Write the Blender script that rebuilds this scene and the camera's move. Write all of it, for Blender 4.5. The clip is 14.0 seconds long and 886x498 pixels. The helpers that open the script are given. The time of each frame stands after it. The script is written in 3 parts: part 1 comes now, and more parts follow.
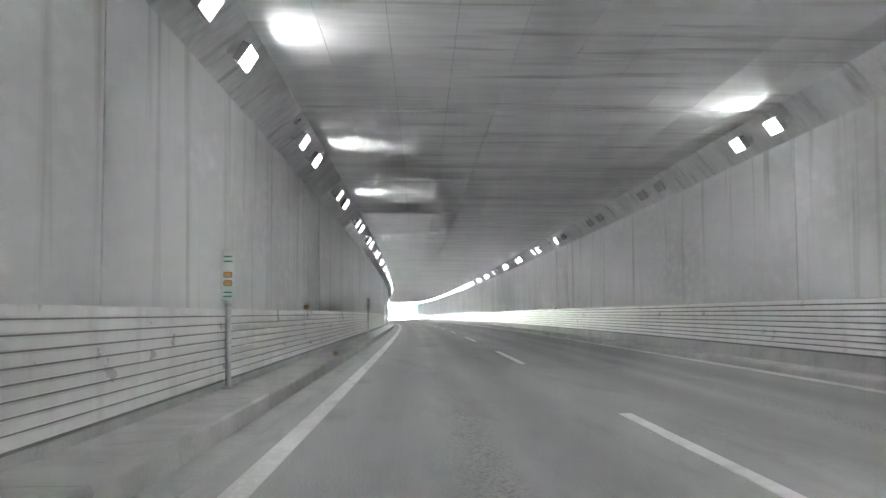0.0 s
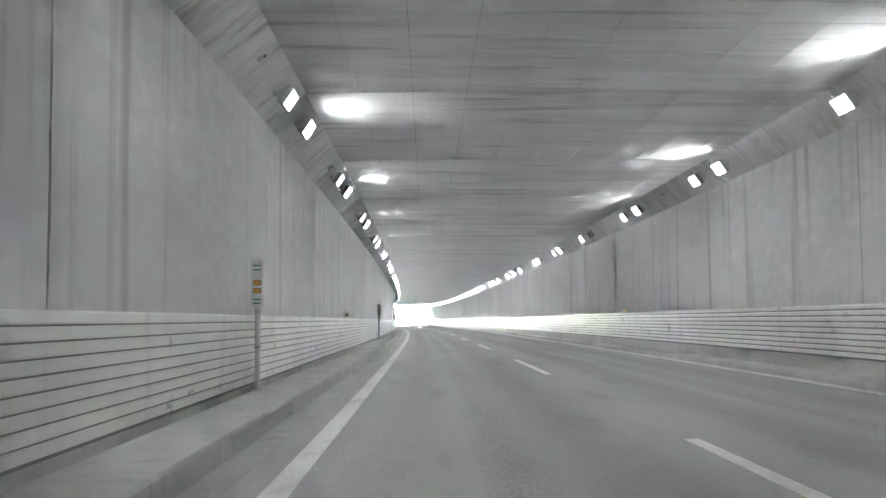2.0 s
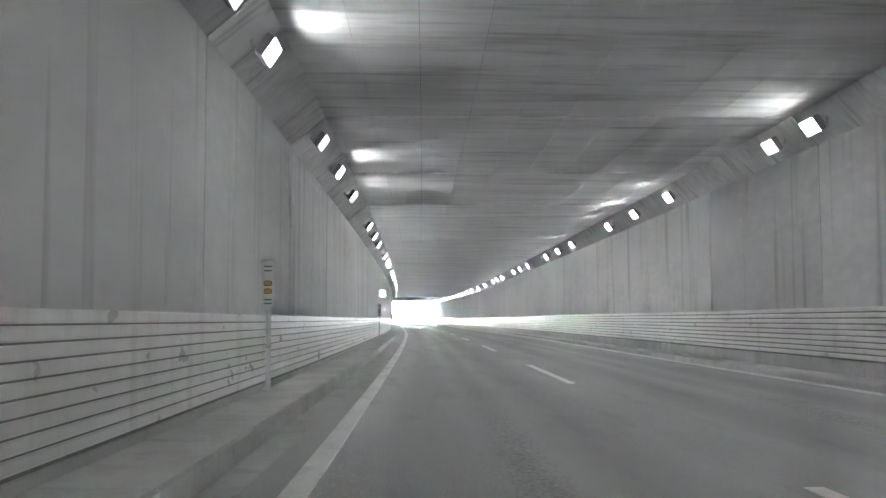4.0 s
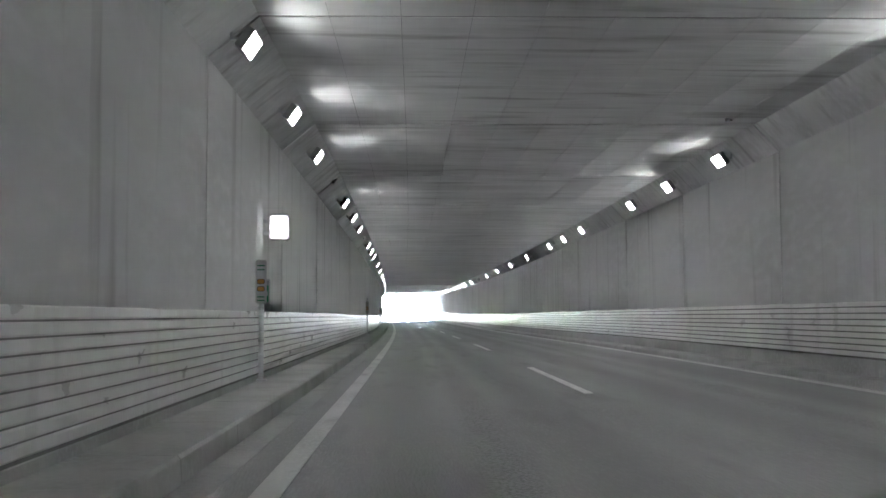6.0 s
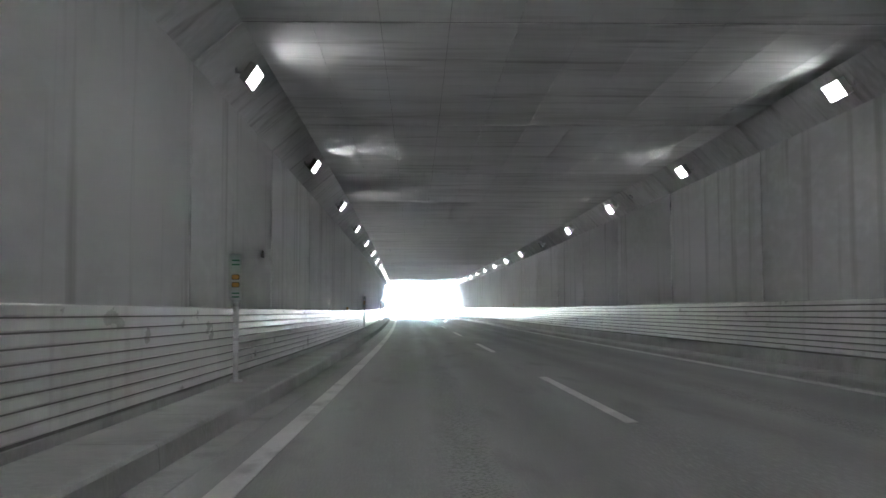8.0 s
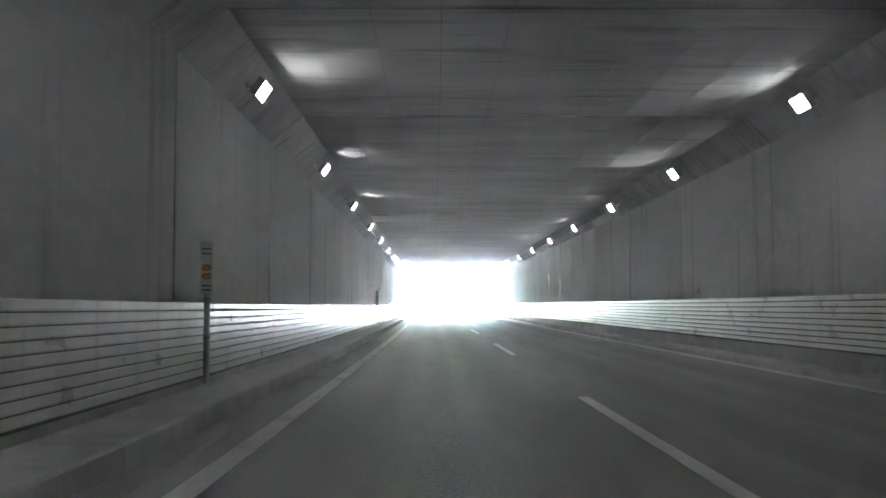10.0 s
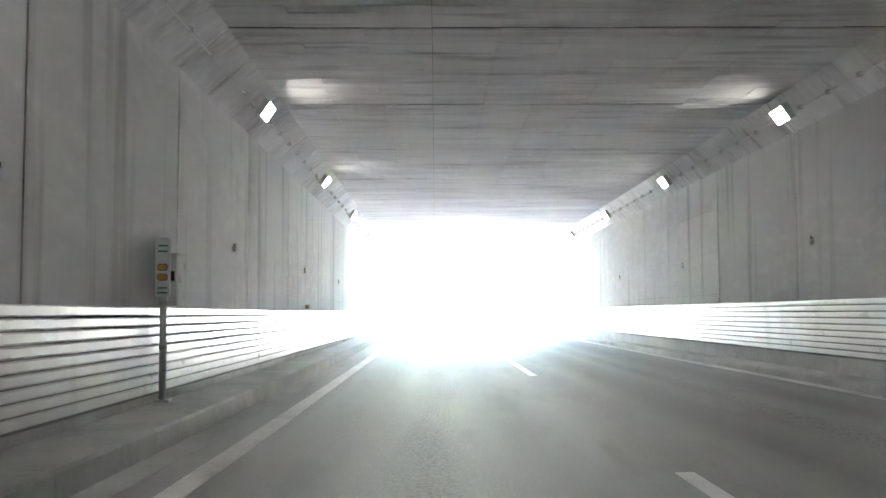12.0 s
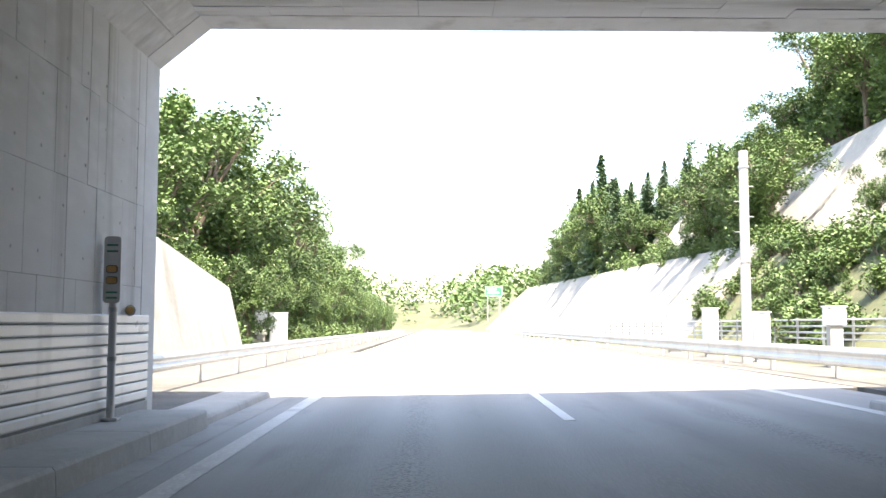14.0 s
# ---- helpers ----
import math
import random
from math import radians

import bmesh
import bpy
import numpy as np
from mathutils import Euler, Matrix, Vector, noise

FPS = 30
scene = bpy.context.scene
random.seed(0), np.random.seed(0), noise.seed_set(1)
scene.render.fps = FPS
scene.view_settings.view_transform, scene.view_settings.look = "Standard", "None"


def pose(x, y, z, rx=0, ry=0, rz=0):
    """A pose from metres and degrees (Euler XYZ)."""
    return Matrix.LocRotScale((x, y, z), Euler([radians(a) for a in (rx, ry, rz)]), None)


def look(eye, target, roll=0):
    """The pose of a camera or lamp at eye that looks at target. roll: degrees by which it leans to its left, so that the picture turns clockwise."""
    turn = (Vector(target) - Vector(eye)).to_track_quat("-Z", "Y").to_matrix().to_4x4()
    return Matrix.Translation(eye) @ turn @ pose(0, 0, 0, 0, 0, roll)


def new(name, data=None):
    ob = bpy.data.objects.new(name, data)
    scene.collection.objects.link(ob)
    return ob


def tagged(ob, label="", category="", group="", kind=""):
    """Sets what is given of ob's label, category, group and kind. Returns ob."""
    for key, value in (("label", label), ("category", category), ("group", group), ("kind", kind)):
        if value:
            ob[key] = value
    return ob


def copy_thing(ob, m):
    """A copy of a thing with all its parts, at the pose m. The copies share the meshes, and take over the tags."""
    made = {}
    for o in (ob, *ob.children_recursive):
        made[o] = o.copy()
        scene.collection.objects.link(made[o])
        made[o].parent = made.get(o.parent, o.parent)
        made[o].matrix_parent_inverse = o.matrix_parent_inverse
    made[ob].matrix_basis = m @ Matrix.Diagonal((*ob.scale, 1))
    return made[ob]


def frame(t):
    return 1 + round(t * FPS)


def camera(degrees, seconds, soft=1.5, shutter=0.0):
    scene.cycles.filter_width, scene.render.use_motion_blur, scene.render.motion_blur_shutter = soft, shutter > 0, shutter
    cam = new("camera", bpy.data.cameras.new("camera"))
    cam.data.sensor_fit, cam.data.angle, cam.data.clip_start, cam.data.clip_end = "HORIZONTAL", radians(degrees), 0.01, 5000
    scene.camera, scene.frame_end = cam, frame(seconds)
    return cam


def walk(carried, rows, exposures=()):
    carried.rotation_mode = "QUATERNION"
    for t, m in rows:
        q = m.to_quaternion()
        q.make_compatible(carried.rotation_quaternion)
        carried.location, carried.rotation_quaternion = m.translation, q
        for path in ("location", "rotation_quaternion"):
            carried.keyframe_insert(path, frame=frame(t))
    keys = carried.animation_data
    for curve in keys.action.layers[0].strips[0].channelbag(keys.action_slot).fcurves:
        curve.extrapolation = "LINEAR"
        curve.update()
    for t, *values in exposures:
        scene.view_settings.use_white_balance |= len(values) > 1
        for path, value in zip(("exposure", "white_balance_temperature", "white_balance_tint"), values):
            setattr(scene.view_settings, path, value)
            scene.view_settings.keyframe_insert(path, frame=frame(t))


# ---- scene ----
# ---------------------------------------------------------------- camera
cam = camera(48.0, 14.0, soft=1.6)
LAMP_GLOW = 0.24
PATH = [
    (0.0, pose(-11.144, -23.659, 1.616, 93.746, 0, -4.695) @ pose(0, 0, 0, 0, 0, -0.35)),
    (0.5, pose(-10.535, -13.256, 1.627, 93.877, 0, -4.46) @ pose(0, 0, 0, 0, 0, -0.34)),
    (1.0, pose(-9.946, -2.8, 1.636, 94.004, 0, -4.172) @ pose(0, 0, 0, 0, 0, -0.3)),
    (1.5, pose(-9.409, 7.71, 1.64, 94.11, 0, -3.977) @ pose(0, 0, 0, 0, 0, -0.31)),
    (2.0, pose(-8.895, 18.273, 1.641, 93.994, 0, -3.826) @ pose(0, 0, 0, 0, 0, -0.41)),
    (2.5, pose(-8.401, 28.888, 1.636, 93.944, 0, -3.713) @ pose(0, 0, 0, 0, 0, -0.35)),
    (3.0, pose(-7.914, 39.555, 1.627, 93.963, 0, -3.574) @ pose(0, 0, 0, 0, 0, -0.13)),
    (3.5, pose(-7.419, 50.272, 1.611, 93.945, 0, -3.485) @ pose(0, 0, 0, 0, 0, -0.07)),
    (4.0, pose(-6.948, 61.042, 1.587, 93.89, 0, -3.455) @ pose(0, 0, 0, 0, 0, -0.18)),
    (4.5, pose(-6.5, 71.864, 1.555, 93.818, 0, -3.46) @ pose(0, 0, 0, 0, 0, -0.35)),
    (5.0, pose(-6.016, 82.736, 1.518, 93.75, 0, -3.47) @ pose(0, 0, 0, 0, 0, -0.47)),
    (5.5, pose(-5.539, 93.66, 1.484, 93.705, 0, -3.464) @ pose(0, 0, 0, 0, 0, -0.43)),
    (6.0, pose(-5.089, 104.637, 1.455, 93.684, 0, -3.443) @ pose(0, 0, 0, 0, 0, -0.23)),
    (6.5, pose(-4.652, 115.666, 1.429, 93.711, 0, -3.329) @ pose(0, 0, 0, 0, 0, -0.17)),
    (7.0, pose(-4.22, 126.746, 1.398, 93.578, 0, -3.148) @ pose(0, 0, 0, 0, 0, -0.11)),
    (7.5, pose(-3.819, 137.879, 1.357, 93.443, 0, -2.918) @ pose(0, 0, 0, 0, 0, -0.22)),
    (8.0, pose(-3.448, 149.065, 1.307, 93.425, 0, -2.619) @ pose(0, 0, 0, 0, 0, -0.16)),
    (8.5, pose(-3.097, 160.304, 1.255, 93.315, 0, -2.137) @ pose(0, 0, 0, 0, 0, -0.19)),
    (9.0, pose(-2.774, 171.595, 1.21, 93.303, 0, -1.6) @ pose(0, 0, 0, 0, 0, -0.18)),
    (9.5, pose(-2.482, 182.939, 1.173, 93.312, 0, -1.195) @ pose(0, 0, 0, 0, 0, -0.15)),
    (10.0, pose(-2.263, 194.336, 1.144, 93.341, 0, -0.935) @ pose(0, 0, 0, 0, 0, -0.1)),
    (10.5, pose(-2.105, 205.787, 1.128, 93.398, 0, -0.775) @ pose(0, 0, 0, 0, 0, -0.06)),
    (11.0, pose(-1.976, 217.289, 1.126, 93.489, 0, -0.663) @ pose(0, 0, 0, 0, 0, -0.05)),
    (11.5, pose(-1.874, 228.843, 1.136, 93.62, 0, -0.573) @ pose(0, 0, 0, 0, 0, -0.09)),
    (12.0, pose(-1.793, 240.451, 1.152, 93.791, 0, -0.541) @ pose(0, 0, 0, 0, 0, -0.2)),
    (12.5, pose(-1.726, 252.11, 1.169, 94.051, 0, -0.559) @ pose(0, 0, 0, 0, 0, -0.16)),
    (13.0, pose(-1.674, 263.821, 1.187, 94.25, 0, -0.601) @ pose(0, 0, 0, 0, 0, -0.2)),
    (13.25, pose(-1.635, 269.697, 1.198, 94.36, 0, -0.518) @ pose(0, 0, 0, 0, 0, -0.18)),
    (13.5, pose(-1.597, 275.585, 1.21, 94.56, 0, -0.386) @ pose(0, 0, 0, 0, 0, -0.08)),
    (13.75, pose(-1.56, 281.487, 1.224, 94.45, 0, -0.484) @ pose(0, 0, 0, 0, 0, 0.15)),
    (14.0, pose(-1.525, 287.401, 1.24, 94.44, 0, -0.412) @ pose(0, 0, 0, 0, 0, 0.18)),
]
walk(cam, PATH, exposures=[(0.0, 9.8, 6300, 10), (1.2, 10.0, 6300, 10), (3.0, 9.6, 6300, 10), (5.5, 8.6, 6300, 10), (6.5, 8.2, 6300, 10), (8.0, 8.0, 6300, 10), (9.0, 7.9, 6300, 11), (11.4, 8.0, 6600, 12), (12.0, 8.0, 7000, 12), (12.5, 7.6, 7400, 12), (12.8, 6.8, 7500, 12), (13.0, 6.0, 7600, 12), (13.3, 4.9, 7500, 13), (13.5, 4.15, 7700, 13), (13.8, 3.05, 7800, 13), (14.0, 2.7, 7800, 13)])

# ---------------------------------------------------------------- daylight
world = bpy.data.worlds.new("daylight")
scene.world = world
world.use_nodes = True
wn = world.node_tree.nodes
sky = wn.new("ShaderNodeTexSky")
sky.sky_type = "NISHITA"
sky.sun_disc = False
sky.sun_elevation = radians(63)
sky.sun_rotation = radians(172)
sky.air_density = 1.0
sky.dust_density = 1.5
world.node_tree.links.new(sky.outputs[0], wn["Background"].inputs[0])
wn["Background"].inputs[1].default_value = 0.14
sun_data = bpy.data.lights.new("sun", "SUN")
sun_data.energy = 3.3
sun_data.angle = radians(0.6)
sun_data.color = (1.0, 0.95, 0.88)
sun_ob = new("sun", sun_data)
sun_ob.matrix_world = look((6, 278, 80), (0, 318, 0))


# ---------------------------------------------------------------- materials
def material(name, dark, light, fine=8.0, broad=0.6, rough=0.8, bump=0.15, metal=0.0, stretch=(1, 1, 1), stain=None, stain_amount=0.4, per_piece=0.0, glow=0.0, streak=None, tracks=None):
    """Two scales of noise between a dark and a light tone, blotches of stain, and fine relief."""
    m = bpy.data.materials.new(name)
    m.use_nodes = True
    n, l = m.node_tree.nodes, m.node_tree.links
    b = n["Principled BSDF"]
    geo = n.new("ShaderNodeNewGeometry")
    mp = n.new("ShaderNodeMapping")
    mp.inputs["Scale"].default_value = stretch
    l.new(geo.outputs["Position"], mp.inputs["Vector"])

    def noise_node(scale, detail):
        t = n.new("ShaderNodeTexNoise")
        t.inputs["Scale"].default_value = scale
        t.inputs["Detail"].default_value = detail
        l.new(mp.outputs[0], t.inputs["Vector"])
        return t.outputs["Fac"]

    def blend(a, c, fac, kind="MIX"):
        x = n.new("ShaderNodeMix")
        x.data_type, x.blend_type = "RGBA", kind
        for socket, value in ((x.inputs[0], fac), (x.inputs[6], a), (x.inputs[7], c)):
            if hasattr(value, "is_linked"):
                l.new(value, socket)
            else:
                socket.default_value = value if isinstance(value, float) else (*value, 1)
        return x.outputs[2]

    def ramp(src, lo, hi):
        r = n.new("ShaderNodeMapRange")
        r.inputs[1].default_value, r.inputs[2].default_value = lo, hi
        l.new(src, r.inputs[0])
        return r.outputs[0]

    f, w = noise_node(fine, 6.0), noise_node(broad, 4.0)
    col = blend(dark, light, ramp(w, 0.32, 0.68))
    col = blend(col, light, ramp(f, 0.45, 0.75))
    if stain:
        if streak:
            mp = n.new("ShaderNodeMapping")
            mp.inputs["Scale"].default_value = streak
            l.new(geo.outputs["Position"], mp.inputs["Vector"])
        s = ramp(noise_node(1.0 if streak else broad * 2.3, 8.0), 0.56, 0.72)
        k = n.new("ShaderNodeMath")
        k.operation = "MULTIPLY"
        k.inputs[1].default_value = stain_amount
        l.new(s, k.inputs[0])
        col = blend(col, stain, k.outputs[0])
    if tracks:
        # four wheel paths, polished and darkened, worn into the road along its line
        across = n.new("ShaderNodeAttribute")
        across.attribute_name = "across"
        total = None
        for centre in tracks:
            d = n.new("ShaderNodeMath")
            d.operation = "SUBTRACT"
            l.new(across.outputs["Fac"], d.inputs[0])
            d.inputs[1].default_value = centre
            e = n.new("ShaderNodeMath")
            e.operation = "ABSOLUTE"
            l.new(d.outputs[0], e.inputs[0])
            band = ramp(e.outputs[0], 0.62, 0.12)
            if total is None:
                total = band
            else:
                x = n.new("ShaderNodeMath")
                x.operation = "MAXIMUM"
                l.new(total, x.inputs[0])
                l.new(band, x.inputs[1])
                total = x.outputs[0]
        k = n.new("ShaderNodeMath")
        k.operation = "MULTIPLY"
        l.new(total, k.inputs[0])
        l.new(ramp(w, 0.15, 1.2), k.inputs[1])
        col = blend(col, tuple(0.55 * v for v in dark), k.outputs[0])
        # coarse open oily stone between the wheel paths, its sparkling sheen painted as dark speckle
        for centre in ((tracks[0] + tracks[1]) / 2, (tracks[2] + tracks[3]) / 2):
            d = n.new("ShaderNodeMath")
            d.operation = "SUBTRACT"
            l.new(across.outputs["Fac"], d.inputs[0])
            d.inputs[1].default_value = centre
            e = n.new("ShaderNodeMath")
            e.operation = "ABSOLUTE"
            l.new(d.outputs[0], e.inputs[0])
            stone = n.new("ShaderNodeTexNoise")
            stone.inputs["Scale"].default_value = 30.0
            stone.inputs["Detail"].default_value = 3.0
            l.new(geo.outputs["Position"], stone.inputs["Vector"])
            k = n.new("ShaderNodeMath")
            k.operation = "MULTIPLY"
            l.new(ramp(e.outputs[0], 0.38, 0.08), k.inputs[0])
            l.new(ramp(stone.outputs["Fac"], 0.46, 0.68), k.inputs[1])
            col = blend(col, tuple(0.56 * v for v in dark), k.outputs[0])
    if per_piece:
        info = n.new("ShaderNodeObjectInfo")
        hsv = n.new("ShaderNodeHueSaturation")
        l.new(ramp(info.outputs["Random"], 0.0, 1.0), hsv.inputs["Fac"])
        hsv.inputs["Value"].default_value = 1.0 - per_piece
        l.new(col, hsv.inputs["Color"])
        col = hsv.outputs[0]
    l.new(col, b.inputs["Base Color"])
    rr = n.new("ShaderNodeMapRange")
    rr.inputs[3].default_value, rr.inputs[4].default_value = max(0.03, rough - 0.12), min(1.0, rough + 0.1)
    l.new(f, rr.inputs[0])
    l.new(rr.outputs[0], b.inputs["Roughness"])
    b.inputs["Metallic"].default_value = metal
    if bump:
        bp = n.new("ShaderNodeBump")
        bp.inputs["Strength"].default_value = bump
        bp.inputs["Distance"].default_value = 0.02
        l.new(f, bp.inputs["Height"])
        l.new(bp.outputs[0], b.inputs["Normal"])
    if glow:
        b.inputs["Emission Color"].default_value = (1.0, 1.0, 0.985, 1)
        b.inputs["Emission Strength"].default_value = glow
    return m


CONCRETE = material("lining_concrete", (0.54, 0.54, 0.53), (0.65, 0.65, 0.645), fine=5, broad=0.35, rough=0.85, bump=0.25, stretch=(1, 0.4, 1), stain=(0.31, 0.305, 0.29), stain_amount=0.65, per_piece=0.08, streak=(2.2, 2.2, 0.14))
CEILING = material("ceiling_concrete", (0.50, 0.50, 0.49), (0.66, 0.66, 0.655), fine=6, broad=0.9, rough=0.88, bump=0.7, stretch=(0.14, 1.0, 1), stain=(0.25, 0.246, 0.235), stain_amount=0.6, streak=(0.4, 3.2, 1))
SEAM = material("foot_seam", (0.13, 0.13, 0.125), (0.2, 0.2, 0.19), fine=9, rough=0.9)
BACKING = material("joint_filler", (0.035, 0.035, 0.035), (0.06, 0.06, 0.06), rough=0.9)
GROUT = material("tile_joint", (0.17, 0.17, 0.165), (0.25, 0.25, 0.24), rough=0.95)
TILE = material("glazed_tile", (0.66, 0.66, 0.63), (0.78, 0.78, 0.76), fine=3, broad=0.5, rough=0.32, bump=0.04, stretch=(1, 0.5, 1), stain=(0.40, 0.39, 0.36), stain_amount=0.4, per_piece=0.06, streak=(2.5, 2.5, 0.35))
PAVING = material("pavement_concrete", (0.25, 0.25, 0.248), (0.33, 0.33, 0.325), fine=26, broad=0.5, rough=0.72, bump=0.45, stretch=(1.6, 0.25, 1), stain=(0.19, 0.19, 0.185), stain_amount=0.5, tracks=(-2.68, -0.84, 1.45, 3.3))
KERB = material("kerb_concrete", (0.36, 0.36, 0.345), (0.47, 0.47, 0.455), fine=14, broad=0.9, rough=0.85, bump=0.3, stain=(0.28, 0.27, 0.25), per_piece=0.12)
GUTTER = material("gutter_concrete", (0.28, 0.28, 0.275), (0.37, 0.37, 0.36), fine=18, broad=0.7, rough=0.8, bump=0.3, stain=(0.2, 0.2, 0.19))
PAINT = material("road_paint", (0.56, 0.56, 0.545), (0.72, 0.72, 0.70), fine=30, broad=1.5, rough=0.6, bump=0.2, stain=(0.45, 0.45, 0.43), stain_amount=0.35)
LINE_PAINT = material("worn_line_paint", (0.45, 0.45, 0.435), (0.62, 0.62, 0.60), fine=24, broad=0.9, rough=0.65, bump=0.25, stretch=(1, 0.4, 1), stain=(0.30, 0.30, 0.29), stain_amount=0.75)
OUTER_ROAD = material("outer_pavement", (0.24, 0.24, 0.235), (0.31, 0.31, 0.30), fine=60, broad=0.4, rough=0.75, bump=0.5, stain=(0.20, 0.20, 0.195))
STEEL = material("galvanised_steel", (0.48, 0.49, 0.50), (0.60, 0.61, 0.62), fine=12, broad=1.2, rough=0.45, bump=0.05, metal=0.7, stain=(0.30, 0.28, 0.26))
HOUSING = material("lamp_housing", (0.36, 0.365, 0.37), (0.46, 0.465, 0.47), fine=9, broad=1.5, rough=0.5, bump=0.05, metal=0.5)
DIFFUSER = material("lit_diffuser", (0.8, 0.8, 0.8), (0.85, 0.85, 0.85), rough=0.3, bump=0, glow=LAMP_GLOW)
BEAM_GLASS = material("narrow_beam_glass", (0.8, 0.8, 0.8), (0.85, 0.85, 0.85), rough=0.3, bump=0, glow=LAMP_GLOW * 0.06)
DEAD_GLASS = material("unlit_diffuser", (0.5, 0.5, 0.5), (0.6, 0.6, 0.6), rough=0.15, bump=0)
PLATE = material("green_plate", (0.02, 0.17, 0.08), (0.03, 0.22, 0.11), rough=0.4, bump=0.02)
BOARD = material("marker_board", (0.56, 0.565, 0.55), (0.66, 0.665, 0.65), fine=7, broad=1.5, rough=0.75, bump=0.03, stain=(0.42, 0.41, 0.38), stain_amount=0.5, streak=(5, 5, 0.4))
WHITE = material("white_enamel", (0.74, 0.74, 0.73), (0.84, 0.84, 0.83), rough=0.4, bump=0.02)
SIGN_LIT = material("lit_sign_face", (0.5, 0.53, 0.5), (0.58, 0.62, 0.58), rough=0.3, bump=0, glow=0.011)
SIGN_GREEN = material("sign_green", (0.03, 0.28, 0.13), (0.04, 0.33, 0.16), rough=0.4, bump=0)
AMBER = material("amber_lens", (0.55, 0.30, 0.10), (0.65, 0.38, 0.14), rough=0.15, bump=0)
DARK = material("dark_rubber", (0.03, 0.03, 0.03), (0.05, 0.05, 0.05), rough=0.7)
MORTAR = material("slope_mortar", (0.27, 0.265, 0.245), (0.38, 0.37, 0.34), fine=4, broad=0.25, rough=0.9, bump=0.8, stain=(0.15, 0.15, 0.125), stain_amount=0.6, streak=(1.3, 0.9, 0.16))
VERGE = material("verge_gravel", (0.085, 0.085, 0.08), (0.15, 0.148, 0.14), fine=22, broad=0.8, rough=0.95, bump=0.9, stain=(0.06, 0.07, 0.04), stain_amount=0.7)
GRASS = material("rough_grass", (0.065, 0.08, 0.04), (0.12, 0.13, 0.075), fine=9, broad=0.2, rough=0.9, bump=0.6, stain=(0.24, 0.20, 0.12), stain_amount=0.4)
BARK = material("bark", (0.10, 0.075, 0.055), (0.18, 0.14, 0.11), fine=14, broad=2, rough=0.9, bump=0.6, stretch=(1, 1, 0.25))
LEAF = material("broad_leaves", (0.040, 0.085, 0.022), (0.095, 0.16, 0.045), fine=1.2, broad=0.25, rough=0.55, bump=0)
NEEDLE = material("conifer_needles", (0.022, 0.055, 0.024), (0.05, 0.095, 0.04), fine=1.0, broad=0.3, rough=0.6, bump=0)

# ---------------------------------------------------------------- the tunnel's line
KNOT = np.arange(-40.0, 341.0, 38.0)
HEADING = np.radians([3.77, 3.32, 2.89, 2.41, 1.91, 1.34, 0.80, 0.32, 0.08, 0.0, 0.0])
GRADE = np.array([0.17, 0.06, -0.09, -0.35, -0.22, -0.49, -0.26, 0.13, 0.16, 0.36, 0.31]) / 100
LINE_S = np.arange(-90.0, 1201.0, 2.0)
line_h = np.interp(LINE_S, KNOT, HEADING)
line_g = np.interp(LINE_S, KNOT, GRADE)
line_g[LINE_S > 306] = 0.0


def summed(values):
    return np.concatenate([[0], np.cumsum((values[1:] + values[:-1]))])


line_x, line_y, line_z = summed(np.sin(line_h)), summed(np.cos(line_h)), summed(line_g)
line_x -= np.interp(300, LINE_S, line_x)
line_y += 300 - np.interp(300, LINE_S, line_y)
line_z -= np.interp(300, LINE_S, line_z)


def spot(s, n, z):
    """The place s metres along the tunnel, n to the right of its middle, z over the road."""
    h = np.interp(s, LINE_S, line_h)
    return Vector((np.interp(s, LINE_S, line_x) + n * math.cos(h), np.interp(s, LINE_S, line_y) - n * math.sin(h), np.interp(s, LINE_S, line_z) + z))


def stand(s, n, z, turn=0.0):
    p = spot(s, n, z)
    return pose(p.x, p.y, p.z, 0, 0, turn - math.degrees(np.interp(s, LINE_S, line_h)))


CROSSFALL = 0.02


def road_z(n):
    """The carriageway falls towards its left edge."""
    return CROSSFALL * (n + 2.0)


def strip(n0, n1, z0, z1):
    """A flat band lying on the sloping carriageway."""
    return [(n0, road_z(n0) + z0), (n1, road_z(n1) + z0), (n1, road_z(n1) + z1), (n0, road_z(n0) + z1)]


# ---------------------------------------------------------------- building helpers
def link_mesh(name, bm, mat):
    me = bpy.data.meshes.new(name)
    bm.to_mesh(me)
    bm.free()
    me.materials.append(mat)
    return new(name, me)


def part(name, bm, mat, parent, label=""):
    ob = link_mesh(name, bm, mat)
    ob.parent = parent
    if label:
        ob["label"] = label
    return ob


def thing(name, label, category, group="", kind=""):
    return tagged(new(name), label, category, group, kind)


def add_box(bm, a, b, bevel=0.0, m=None):
    r = bmesh.ops.create_cube(bm, size=1)
    for v in r["verts"]:
        v.co = Vector([a[i] + (v.co[i] + 0.5) * (b[i] - a[i]) for i in range(3)])
    if bevel:
        edges = list({e for v in r["verts"] for e in v.link_edges})
        out = bmesh.ops.bevel(bm, geom=edges, offset=bevel, segments=2, profile=0.6, affect="EDGES")
        verts = list({v for f in out["faces"] for v in f.verts} | {v for v in r["verts"] if v.is_valid})
    else:
        verts = r["verts"]
    if m is not None:
        bmesh.ops.transform(bm, matrix=m, verts=verts)
    return bm


